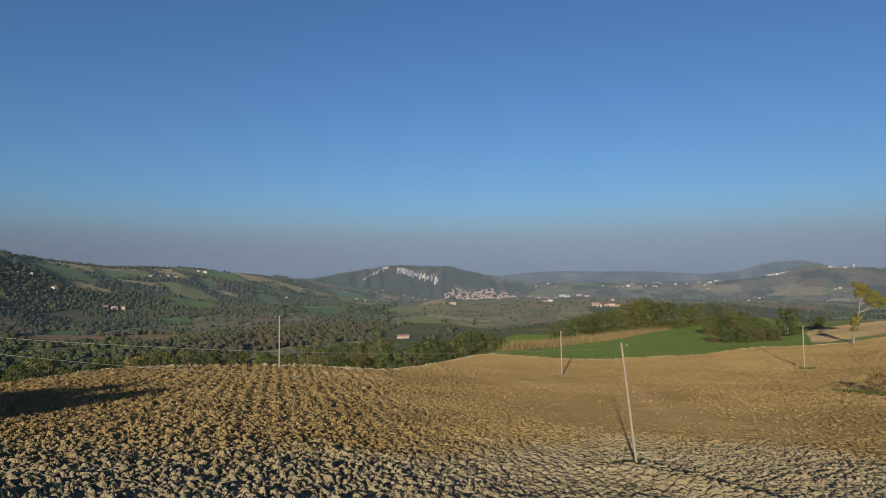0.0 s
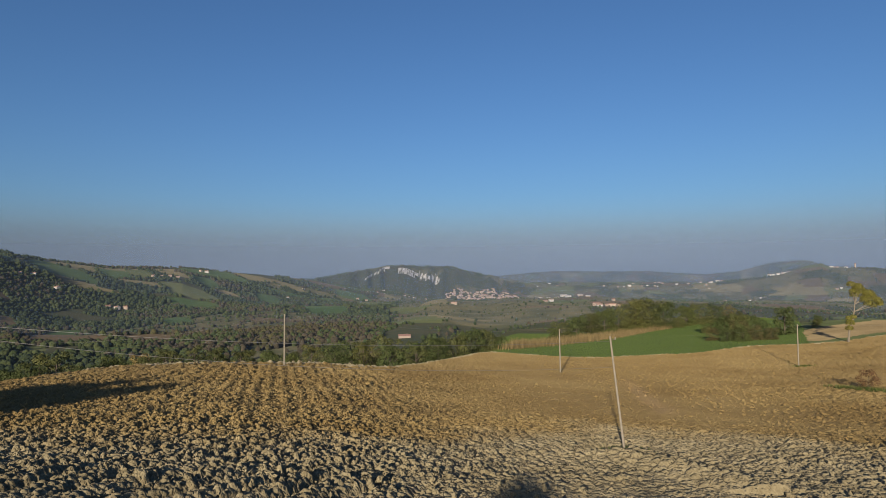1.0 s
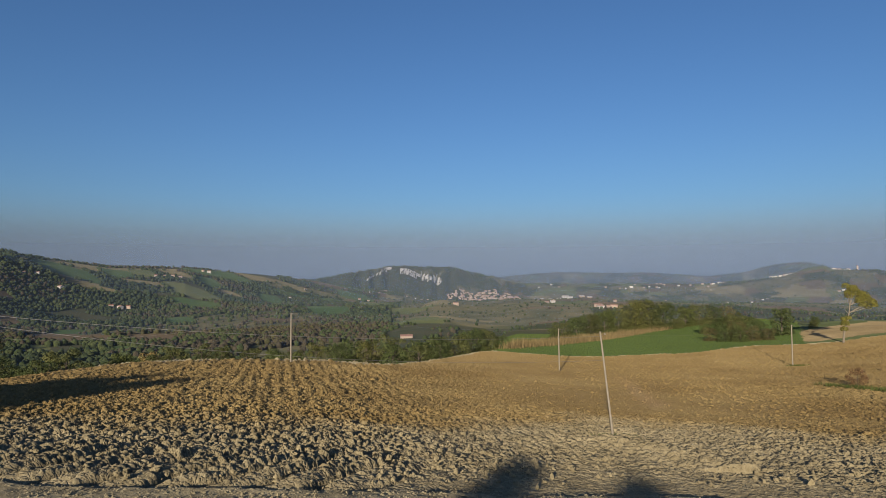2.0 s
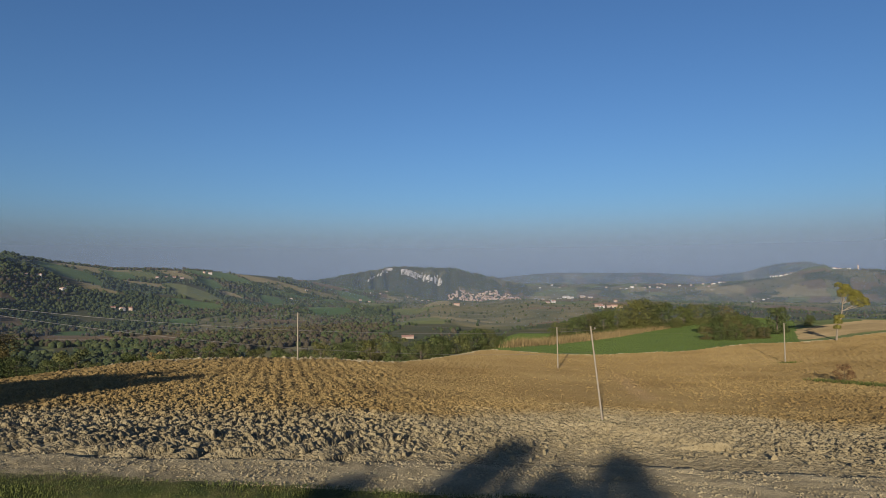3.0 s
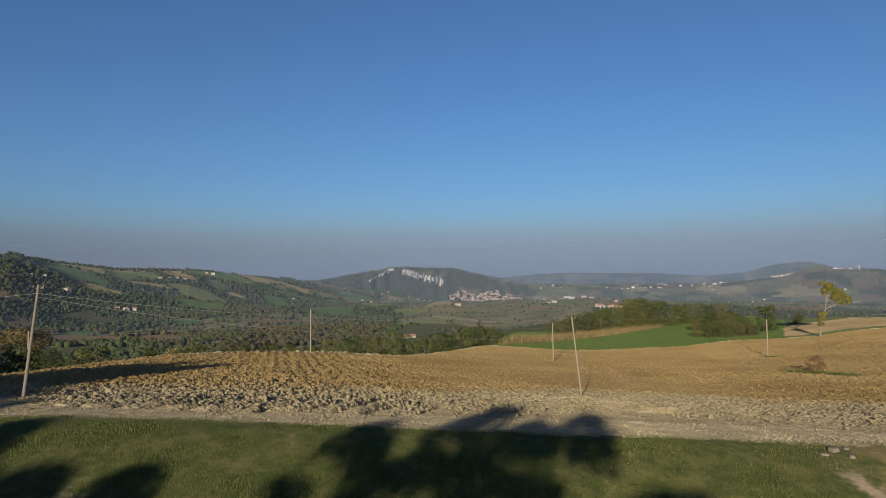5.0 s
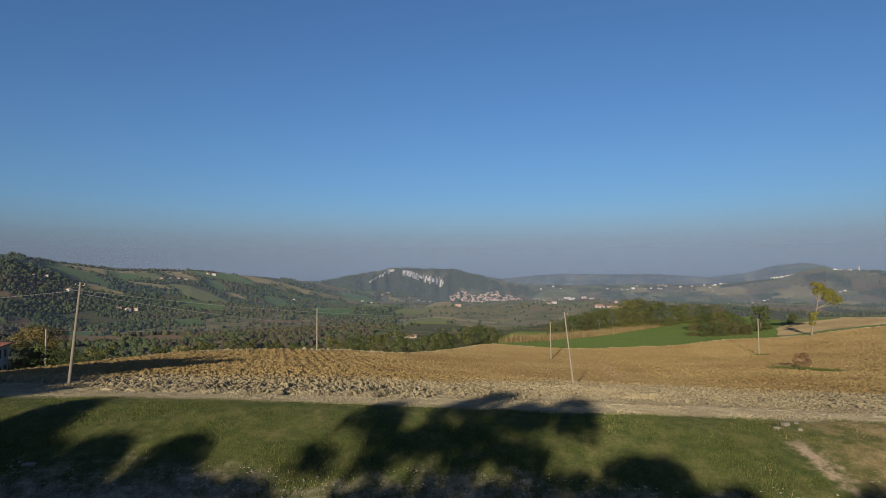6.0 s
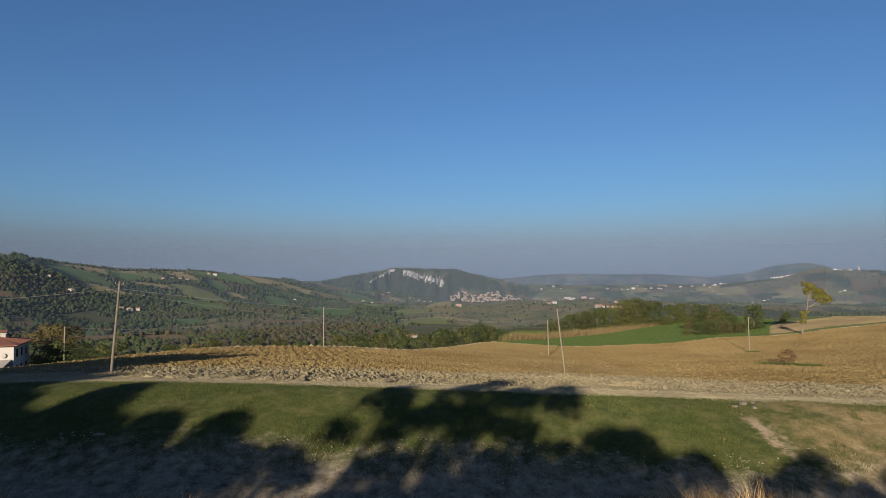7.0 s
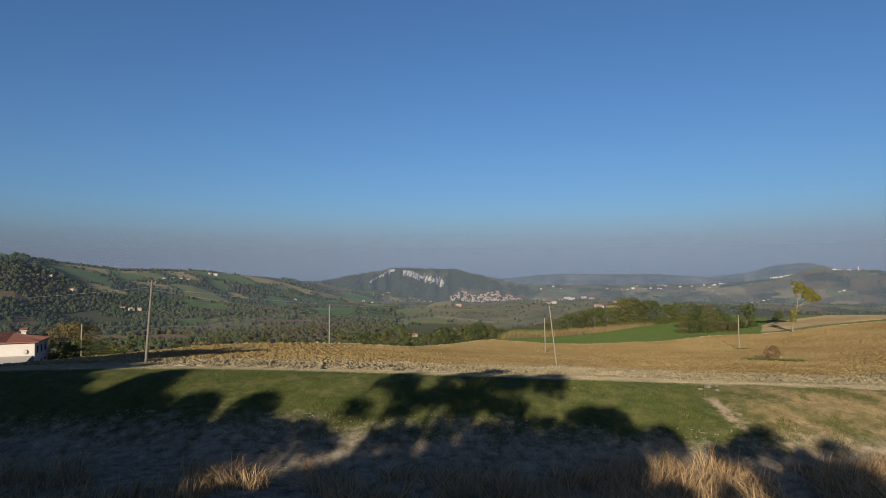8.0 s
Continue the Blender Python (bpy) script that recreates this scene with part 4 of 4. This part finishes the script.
n = 190000
x, y = rng.uniform(-34, 24, n), rng.uniform(2, 13, n)
thin = fractal(x / 1.3, y / 1.3, 71, 3)
k = cover(x, y)
keep = (k == 3) | ((k == 2) & (cover(x, y - 0.4) == 3)) | ((k == 4) & (thin > 0.53)) | ((k == 8) & (thin > 0.55))
blades("grass", x[keep], y[keep], rng.uniform(0.05, 0.13, keep.sum()), 0.024, GRASS, "short green grass blades on the verge", "grass", 0.6, 2)
n = 60000
x, y = rng.uniform(-30, 34, n), rng.uniform(-3, 13, n)
k = cover(x, y)
thin = fractal(x / 1.7, y / 1.7, 73, 3)
keep = ((k == 3) & ((thin > 0.74 - 0.42 * smooth(9, 17, x)))) | ((k == 4) & (thin > 0.42)) | (k == 8)
blades("dry_grass", x[keep], y[keep], rng.uniform(0.04, 0.14, keep.sum()), 0.018, DRY_GRASS, "dry yellow grass tufts on the stony verge", "grass", 0.7, 2)
n = 42000
x, y = rng.uniform(-24, 30, n), rng.uniform(-9, 1.6, n)
clump = fractal(x / 1.5, y / 1.5, 75, 3)
keep = (clump > 0.50 - 0.15 * smooth(-4, 9, x)) & (np.abs(x - 13.9) > 0.8) & (y < -1.6 + 2.6 * smooth(2, 9, x) + 1.5 * (clump - 0.5))
x, y = x[keep], y[keep]
sway = fractal(x / 0.9, y / 0.9, 77, 2) - 0.5
for lean, group in ((-0.75, sway < -0.05), (-0.2, np.abs(sway) <= 0.05), (0.55, sway > 0.05)):
    k = group.sum()
    blades("dry_reeds", x[group], y[group], rng.uniform(0.4, 1.4, k), 0.038, STRAW, "tall dry straw-coloured reeds on the near bank", "reeds", 1.0, 4, (lean, 0.05))
n = 13000
f = rng.random(n)
x, y = corn_line(f)
x, y = x + rng.normal(0, 1.2, n), y + rng.uniform(-4, 13, n)
blades("dried_maize", x, y, rng.uniform(0.3, 2.3, n) * (0.35 + 1.1 * fractal(f * 45, f * 3, 81, 3)), 0.10, MAIZE, "strip of dried maize stalks beside the wheat", "maize", 0.6, 3)


n = 90000
far = np.sqrt(rng.uniform(120 ** 2, 290 ** 2, n))
x = rng.uniform(0.03, 0.52, n) * far
y = far - 15
keep = cover(x, y) == 5
blades("young_wheat", x[keep], y[keep], rng.uniform(0.12, 0.28, keep.sum()), 0.14, WHEAT, "young green wheat in thin drilled rows", "wheat", 0.5, 1)


# grass left standing round the shrub and the pole feet
n = 5200
x, y = rng.uniform(44, 55, n), rng.uniform(64, 78, n)
keep = np.hypot((x - 49.6) / 1.6 + (y - 71) * 0.16, (y - 71) / 6.0 ) < 0.75 + 0.5 * rng.random(n)
blades("grass_island", x[keep], y[keep], rng.uniform(0.3, 0.6, keep.sum()), 0.07, GRASS, "green grass left unploughed round the shrub", "grass", 0.6, 2)
for px, py, spread, count in ((8.7, 28.0, 0.5, 420), (59.3, 103.6, 1.0, 380)):
    x, y = px + rng.normal(0, spread, count), py + rng.normal(0, spread * 0.5, count)
    blades("grass_tuft", x, y, rng.uniform(0.25, 0.42, count), 0.04, GRASS, "green grass tuft round the foot of a pole", "grass", 0.7, 2)


# ---- wires ----
WIRE = plain("grey wire", (0.11, 0.11, 0.11), 0.5, 0.6, 2.0, 0.1)


def wire(a, b, sag, label):
    a, b = Vector(a), Vector(b)
    bm = bmesh.new()
    last = None
    for k in range(25):
        f = k / 24
        p = a.lerp(b, f) - Vector((0, 0, 4 * sag * f * (1 - f)))
        ring = [bm.verts.new(p + Vector((0, 0.0075 * math.cos(q), 0.0075 * math.sin(q)))) for q in (0, 1.257, 2.513, 3.77, 5.027)]
        if last:
            for q in range(5):
                bm.faces.new((last[q], last[(q + 1) % 5], ring[(q + 1) % 5], ring[q]))
        last = ring
    me = bpy.data.meshes.new("overhead_wire")
    bm.to_mesh(me)
    bm.free()
    me.materials.append(WIRE)
    tagged(new("overhead_wire", me), label, "wire", "wires between the poles")


far_wire = "thin grey wire sagging between the slim poles"
wire((-67.4, 78.05, 1.1), (-24.8, 84.94, 3.95), 1.7, far_wire)
wire((-24.8, 84.94, 3.95), (16.45, 95.35, 0.65), 1.0, far_wire)
wire((16.45, 95.35, 0.65), (58.7, 104.02, 0.5), 1.4, far_wire)
wire((58.7, 104.02, 0.5), (101, 112.5, 2.0), 1.0, far_wire)
near_wire = "thin grey wire sagging between the leaning poles"
wire((-24.95, 19.9, 8.9), (7.98, 28.15, 6.6), 0.7, near_wire)
wire((-24.9, 19.8, 8.7), (8.1, 28.15, 5.3), 0.9, near_wire)
wire((-24.95, 19.9, 8.9), (-58, 11, 8.4), 0.8, near_wire)


# ---- houses ----
PLASTER = plain("white plaster", (0.38, 0.37, 0.35), 0.85, 0, 1.2, 0.12)
# paler copy of PLASTER: sun on the far walls put into the colour
BRIGHT = plain("sunlit white plaster", (0.46, 0.45, 0.42), 0.85, 0, 1.2, 0.1)
CREAM = plain("cream plaster", (0.36, 0.29, 0.22), 0.85, 0, 1.2, 0.15, 0.35)
ROOF = plain("terracotta tiles", (0.150, 0.062, 0.040), 0.8, 0, 2.5, 0.4)
PALE_ROOF = plain("weathered roof tiles", (0.30, 0.18, 0.13), 0.8, 0, 2.5, 0.35, 0.3)
GLASS = plain("dark window glass", (0.03, 0.035, 0.045), 0.15, 0, 1.0, 0.2)
SHUTTER = plain("brown shutters", (0.09, 0.06, 0.04), 0.7, 0, 3.0, 0.3)
CONCRETE = plain("grey concrete", (0.34, 0.32, 0.29), 0.85, 0, 2.0, 0.2)


def box(bm, x0, y0, z0, x1, y1, z1):
    v = [bm.verts.new(p) for p in ((x0, y0, z0), (x1, y0, z0), (x1, y1, z0), (x0, y1, z0), (x0, y0, z1), (x1, y0, z1), (x1, y1, z1), (x0, y1, z1))]
    for f in ((0, 3, 2, 1), (4, 5, 6, 7), (0, 1, 5, 4), (1, 2, 6, 5), (2, 3, 7, 6), (3, 0, 4, 7)):
        bm.faces.new([v[k] for k in f])


def gable(bm, x0, x1, y0, y1, z, rise, over=0.4, thick=0.22):
    """A two-sided roof with its ridge along x."""
    ym = (y0 + y1) / 2
    prof = [(y0 - over, z - over * rise / (ym - y0)), (ym, z + rise), (y1 + over, z - over * rise / (ym - y0))]
    rows_v = []
    for x in (x0 - over, x1 + over):
        rows_v.append([bm.verts.new((x, yy, zz)) for yy, zz in prof] + [bm.verts.new((x, yy, zz + thick)) for yy, zz in prof[::-1]])
    a, b = rows_v
    bm.faces.new(a[::-1])
    bm.faces.new(b)
    for k in range(6):
        j = (k + 1) % 6
        bm.faces.new((a[k], a[j], b[j], b[k]))


def window(parent, x, y, z, w, h, facing):
    """A window set proud of its wall; facing: 'y-' or 'x+'."""
    bm = bmesh.new()
    if facing == "y-":
        box(bm, x - w / 2, y - 0.05, z, x + w / 2, y + 0.02, z + h)
    else:
        box(bm, x - 0.02, y - w / 2, z, x + 0.05, y + w / 2, z + h)
    win = part("window", bm, SHUTTER, parent)
    bm = bmesh.new()
    if facing == "y-":
        box(bm, x - w / 2 + 0.08, y - 0.06, z + 0.08, x + w / 2 - 0.08, y - 0.03, z + h - 0.08)
    else:
        box(bm, x + 0.03, y - w / 2 + 0.08, z + 0.08, x + 0.06, y + w / 2 - 0.08, z + h - 0.08)
    part("pane", bm, GLASS, win)


def cottage(name, long, deep, tall, label, wall_mat, roof_mat, floors=2, group="", cat="house"):
    ob = thing(name, (0, 0, 0), label, cat, group)
    bm = bmesh.new()
    box(bm, -long / 2, -deep / 2, -2.5, long / 2, deep / 2, tall)
    v = [bm.verts.new(p) for p in ((-long / 2, -deep / 2, tall), (-long / 2, deep / 2, tall), (-long / 2, 0, tall + deep * 0.2))]
    bm.faces.new(v)
    v = [bm.verts.new(p) for p in ((long / 2, -deep / 2, tall), (long / 2, deep / 2, tall), (long / 2, 0, tall + deep * 0.2))]
    bm.faces.new(v)
    part("wall", bm, wall_mat, ob)
    bm = bmesh.new()
    gable(bm, -long / 2, long / 2, -deep / 2, deep / 2, tall, deep * 0.2)
    roof = part("roof", bm, roof_mat, ob)
    bm = bmesh.new()
    box(bm, long * 0.2, 0.4, tall + 0.3, long * 0.2 + 0.7, 1.1, tall + deep * 0.2 + 1.0)
    part("chimney", bm, wall_mat, roof)
    n = max(2, int(long / 3.2))
    for f in range(floors):
        for k in range(n):
            window(ob, -long / 2 + long * (k + 0.5) / n, -deep / 2, 0.9 + f * 2.9, 1.0, 1.4, "y-")
    return ob


def village(models, spots, size=0.62):
    used = set()
    for k, (x, y) in enumerate(spots):
        ob = models[int(hash01(x, y + k) * len(models))]
        put(ob, x, y, size * (1 + 0.5 * hash01(y, x)), 70 * (hash01(x + 3, y) - 0.5), 0.0, first=ob not in used)
        used.add(ob)


farm_models = [cottage("farmhouse", 13, 9, 6.0, "pale plastered farmhouse with a tiled roof on the hillside", PLASTER, PALE_ROOF, 2, "hillside farms"),
               cottage("farmhouse", 16, 8, 5.0, "long cream farmhouse with a tiled roof on the hillside", CREAM, PALE_ROOF, 1, "hillside farms"),
               cottage("farmhouse", 10, 8, 6.5, "square cream farmhouse with a tiled roof on the hillside", CREAM, ROOF, 2, "hillside farms")]
village(farm_models, [(-695, 948), (-691, 975), (-636, 951), (-537, 923), (-524, 925), (-516, 935), (-640, 1267), (-634, 1291), (-622, 1303), (-613, 1319),
                      (-664, 1559), (-653, 1569), (-421, 1499), (-464, 1825), (-314, 1905), (-328, 2248), (-299, 2267), (-268, 2276), (-285, 1895), (-139, 2651), (-7, 1196),
                      (177, 1239), (190, 1246), (228, 1006), (220, 952), (237, 968), (315, 1243), (251, 954), (243, 962)], 0.5)
put(farm_models[1], -43, 490, 0.6, 10, 1.2)
town_models = [cottage("town_house", 14, 11, 8, "cream town house with a terracotta roof in the valley town", CREAM, PALE_ROOF, 1, "valley town"),
               cottage("town_house", 20, 12, 10, "pale block of flats in the valley town", CREAM, PALE_ROOF, 1, "valley town"),
               cottage("town_house", 12, 10, 7, "cream house with a red roof in the valley town", CREAM, ROOF, 1, "valley town")]
spots = []
for k in range(190):
    f, s = hash01(k, 31), hash01(k, 37)
    x = -60 + 345 * f ** 0.8
    spots.append((x, 2890 + 200 * s * (0.35 + 0.65 * (1 - abs(f - 0.5))) + 25 * (1 - f)))
village(town_models, spots, 0.5)
shed_models = [cottage("warehouse", 42, 22, 8, "long white warehouse on the valley floor", PLASTER, CONCRETE, 1, "valley sheds", "warehouse"),
               cottage("warehouse", 28, 18, 7, "pale warehouse on the valley floor", CREAM, CONCRETE, 1, "valley sheds", "warehouse")]
village(shed_models, [(390 + 34 * k + 30 * hash01(k, 41), 2900 + 75 * hash01(k, 43)) for k in range(7)])
ridge_models = [cottage("ridge_house", 26, 12, 12, "white house of the hilltop village", BRIGHT, PALE_ROOF, 1, "hilltop village"),
                cottage("ridge_house", 16, 11, 9, "cream house of the hilltop village", CREAM, ROOF, 1, "hilltop village")]
village(ridge_models, [(1822 + 10 * k + (25 if k > 14 else 0), 3010 - 60 * smooth(10, 24, k) + 24 * hash01(k, 51)) for k in range(24)] + [(1260 + 55 * k, 3330 - 150 * hash01(k, 53)) for k in range(4)]
        + [(760 + 60 * k, 3060 + 190 * hash01(k, 57)) for k in range(11)] + [(1560 + 25 * k, 3090 + 30 * hash01(k, 59)) for k in range(4)], 0.48)
basin_farms = [cottage("farmhouse", 15, 9, 6.0, "white farmhouse with a tiled roof in the far valley", BRIGHT, PALE_ROOF, 1, "valley farms"),
               cottage("farmhouse", 18, 9, 5.0, "long cream farmhouse with a tiled roof in the far valley", CREAM, PALE_ROOF, 1, "valley farms")]
spots = []
for k in range(46):
    u = -0.16 + 0.88 * hash01(k, 67)
    far = 1350 + (2150 if u > 0.1 else 1450) * hash01(k, 61) ** 0.6
    spots += [(u * far, far - 15)] + ([(u * far + 22, far - 10)] if k % 3 == 0 else [])
village(basin_farms, spots, 0.5)
bell_tower = thing("bell_tower", (1925, 3000, float(height(1925, 3000))), "slender pale bell tower of the hilltop village", "tower")
bm = bmesh.new()
box(bm, -3, -3, -3, 3, 3, 24)
part("shaft", bm, CREAM, bell_tower)
bm = bmesh.new()
bmesh.ops.create_cone(bm, cap_ends=True, segments=4, radius1=4.4, radius2=0.1, depth=6, matrix=Matrix.Translation((0, 0, 27)) @ Matrix.Rotation(radians(45), 4, "Z"))
part("spire", bm, ROOF, bell_tower)


def white_house():
    """The white house below the crest: two storeys, low tiled roof, annex in front."""
    ob = thing("house", (-69.6, 69.3, -6.0), "white plastered two-storey house with a red tiled roof below the crest", "house", turn=22)
    ob.scale = (0.9, 0.9, 0.88)
    L, D, T = 13.0, 9.0, 5.7            # the near wall runs from x=-L to 0, the side wall at x=0
    bm = bmesh.new()
    box(bm, -L, 0, -1.5, 0, D, T)
    part("wall", bm, PLASTER, ob)
    # hipped roof with overhanging eaves
    bm = bmesh.new()
    o = 0.75
    e = [bm.verts.new(p) for p in ((-L - o, -o, T), (o, -o, T), (o, D + o, T), (-L - o, D + o, T))]
    e2 = [bm.verts.new((v.co.x, v.co.y, T + 0.16)) for v in e]
    r = [bm.verts.new((-L + 3.6, D / 2, T + 1.55)), bm.verts.new((-4.4, D / 2, T + 1.55))]
    bm.faces.new(e[::-1])
    for k in range(4):
        bm.faces.new((e[k], e[(k + 1) % 4], e2[(k + 1) % 4], e2[k]))
    bm.faces.new((e2[0], e2[1], r[1], r[0]))
    bm.faces.new((e2[2], e2[3], r[0], r[1]))
    bm.faces.new((e2[1], e2[2], r[1]))
    bm.faces.new((e2[3], e2[0], r[0]))
    roof = part("roof", bm, ROOF, ob, "red terracotta tiled roof")
    # rows of cover tiles on the two slopes that face the field
    run, rise = D / 2 + o, 1.39
    tile = bmesh.new()
    tube(tile, (0, 0, 0), (0, run * 0.98, rise * 0.98), 0.10, 0.09, 6)
    tile_me = bpy.data.meshes.new("tile_row")
    tile.to_mesh(tile_me)
    tile.free()
    tile_me.materials.append(ROOF)
    for k in range(22):
        row = new("tile_row", tile_me)
        row.parent = roof
        x = -L + 3.6 + (L - 8.0) * (k + 0.5) / 22
        row.matrix_basis = pose(x, -o, T + 0.16)
    for k in range(24):
        y = -o + (D + 2 * o) * (k + 0.5) / 24
        f = 1 - abs(y - D / 2) / (D / 2 + o)
        row = new("tile_row", tile_me)
        row.parent = roof
        row.matrix_basis = pose(o, y, T + 0.16, 0, 0, 90) @ Matrix.Diagonal((1, f * (4.4 + o) / run, f, 1))
    bm = bmesh.new()
    box(bm, -3.3, 4.6, T + 0.7, -2.5, 5.4, T + 1.75)
    box(bm, -3.5, 4.4, T + 1.75, -2.3, 5.6, T + 1.9)
    chim = part("chimney", bm, CONCRETE, roof)
    bm = bmesh.new()
    gable(bm, -3.5, -2.3, 4.4, 5.6, T + 2.1, 0.22, 0.05, 0.08)
    part("cap", bm, ROOF, chim)
    for y in (1.8, 4.5, 7.2):
        for z in (0.6, 3.5):
            window(ob, 0, y, z, 1.0, 1.5, "x+")
    for x in (-9.5, -6.2):
        window(ob, x, 0, 0.6, 1.0, 1.4, "y-")
    # round dish by the corner
    bm = bmesh.new()
    bmesh.ops.create_cone(bm, cap_ends=True, segments=20, radius1=0.42, radius2=0.34, depth=0.12, matrix=Matrix.Translation((-1.4, -0.25, 4.0)) @ Matrix.Rotation(radians(90), 4, "X"))
    dish = part("dish", bm, CONCRETE, ob, "round grey dish")
    bm = bmesh.new()
    tube(bm, (-1.4, 0, 4.0), (-1.4, -0.25, 4.0), 0.04, 0.04, 6)
    part("arm", bm, CONCRETE, dish)
    # annex with a lean-to roof
    bm = bmesh.new()
    box(bm, -L, -4.5, -1.5, -0.6, -0.003, 2.3)
    annex = part("annex", bm, CREAM, ob, "low cream annex")
    bm = bmesh.new()
    v = [bm.verts.new(p) for p in ((-L - 0.3, -4.9, 2.3), (-0.3, -4.9, 2.3), (-0.3, -0.003, 3.1), (-L - 0.3, -0.003, 3.1))]
    w = [bm.verts.new(p.co + Vector((0, 0, 0.18))) for p in v]
    bm.faces.new(v[::-1])
    bm.faces.new(w)
    for k in range(4):
        bm.faces.new((v[k], v[(k + 1) % 4], w[(k + 1) % 4], w[k]))
    part("annex_roof", bm, CONCRETE, annex)


white_house()
YARD = foliage("olive brown leaves", (0.070, 0.060, 0.022), (0.125, 0.102, 0.038), 0.2)
yard_shrub = broadleaf("shrub", 5.0, 3.0, 61, 9000, YARD, "tall yellow-brown shrub beside the white house", "shrub", 0.18, 0.08, start=0.02, skirt=0.8)
put(yard_shrub, -72.0, 82.0, 1.6, 0, first=True)
green_shrub = broadleaf("shrub", 3.6, 2.6, 62, 1500, SHADY, "dark green shrub beside the white house", "shrub", 0.24, 0.1, start=0.05)
put(green_shrub, -68.2, 78.0, 1.2, 0, first=True)
put(green_shrub, -65.5, 80.5, 1.0, 120)


# ---- stones by the verge ----
STONE = plain("pale limestone", (0.125, 0.112, 0.090), 0.85, 0, 5.0, 0.2)


def stone(x, y, sx, sy, sz, seed, label, turn=0):
    bm = bmesh.new()
    bmesh.ops.create_icosphere(bm, subdivisions=2, radius=1)
    r = random.Random(seed)
    for v in bm.verts:
        v.co *= 1 + 0.35 * (noise.noise(v.co * 1.3 + Vector((seed, 0, 0)))) + 0.08 * (r.random() - 0.5)
        v.co = Vector([math.copysign(min(abs(q), 0.62) + 0.12 * abs(q), q) for q in v.co])
        v.co = Vector((v.co.x * sx, v.co.y * sy, v.co.z * sz))
    me = bpy.data.meshes.new("stone")
    bm.to_mesh(me)
    bm.free()
    me.materials.append(STONE)
    ob = new("stone", me)
    ob.matrix_world = pose(x, y, float(height(x, y)) + sz * 0.35, 0, 0, turn)
    tagged(ob, label, "stone", "stones on the verge")


stone(14.6, 9.0, 0.24, 0.16, 0.14, 3, "pale limestone block in the rough grass", 20)
stone(15.2, 9.2, 0.15, 0.12, 0.10, 5, "small pale stone beside a larger block", 50)
stone(14.0, 8.6, 0.20, 0.12, 0.06, 8, "flat pale stone in the rough grass", -15)
stone(14.9, 8.4, 0.15, 0.13, 0.10, 9, "small pale stone in the rough grass", 80)
stone(-16.8, 4.2, 0.34, 0.18, 0.08, 12, "flat pale slab lying in the shaded grass", 10)
stone(10.6, 24.0, 0.12, 0.10, 0.10, 14, "small white stone among the clods", 0)
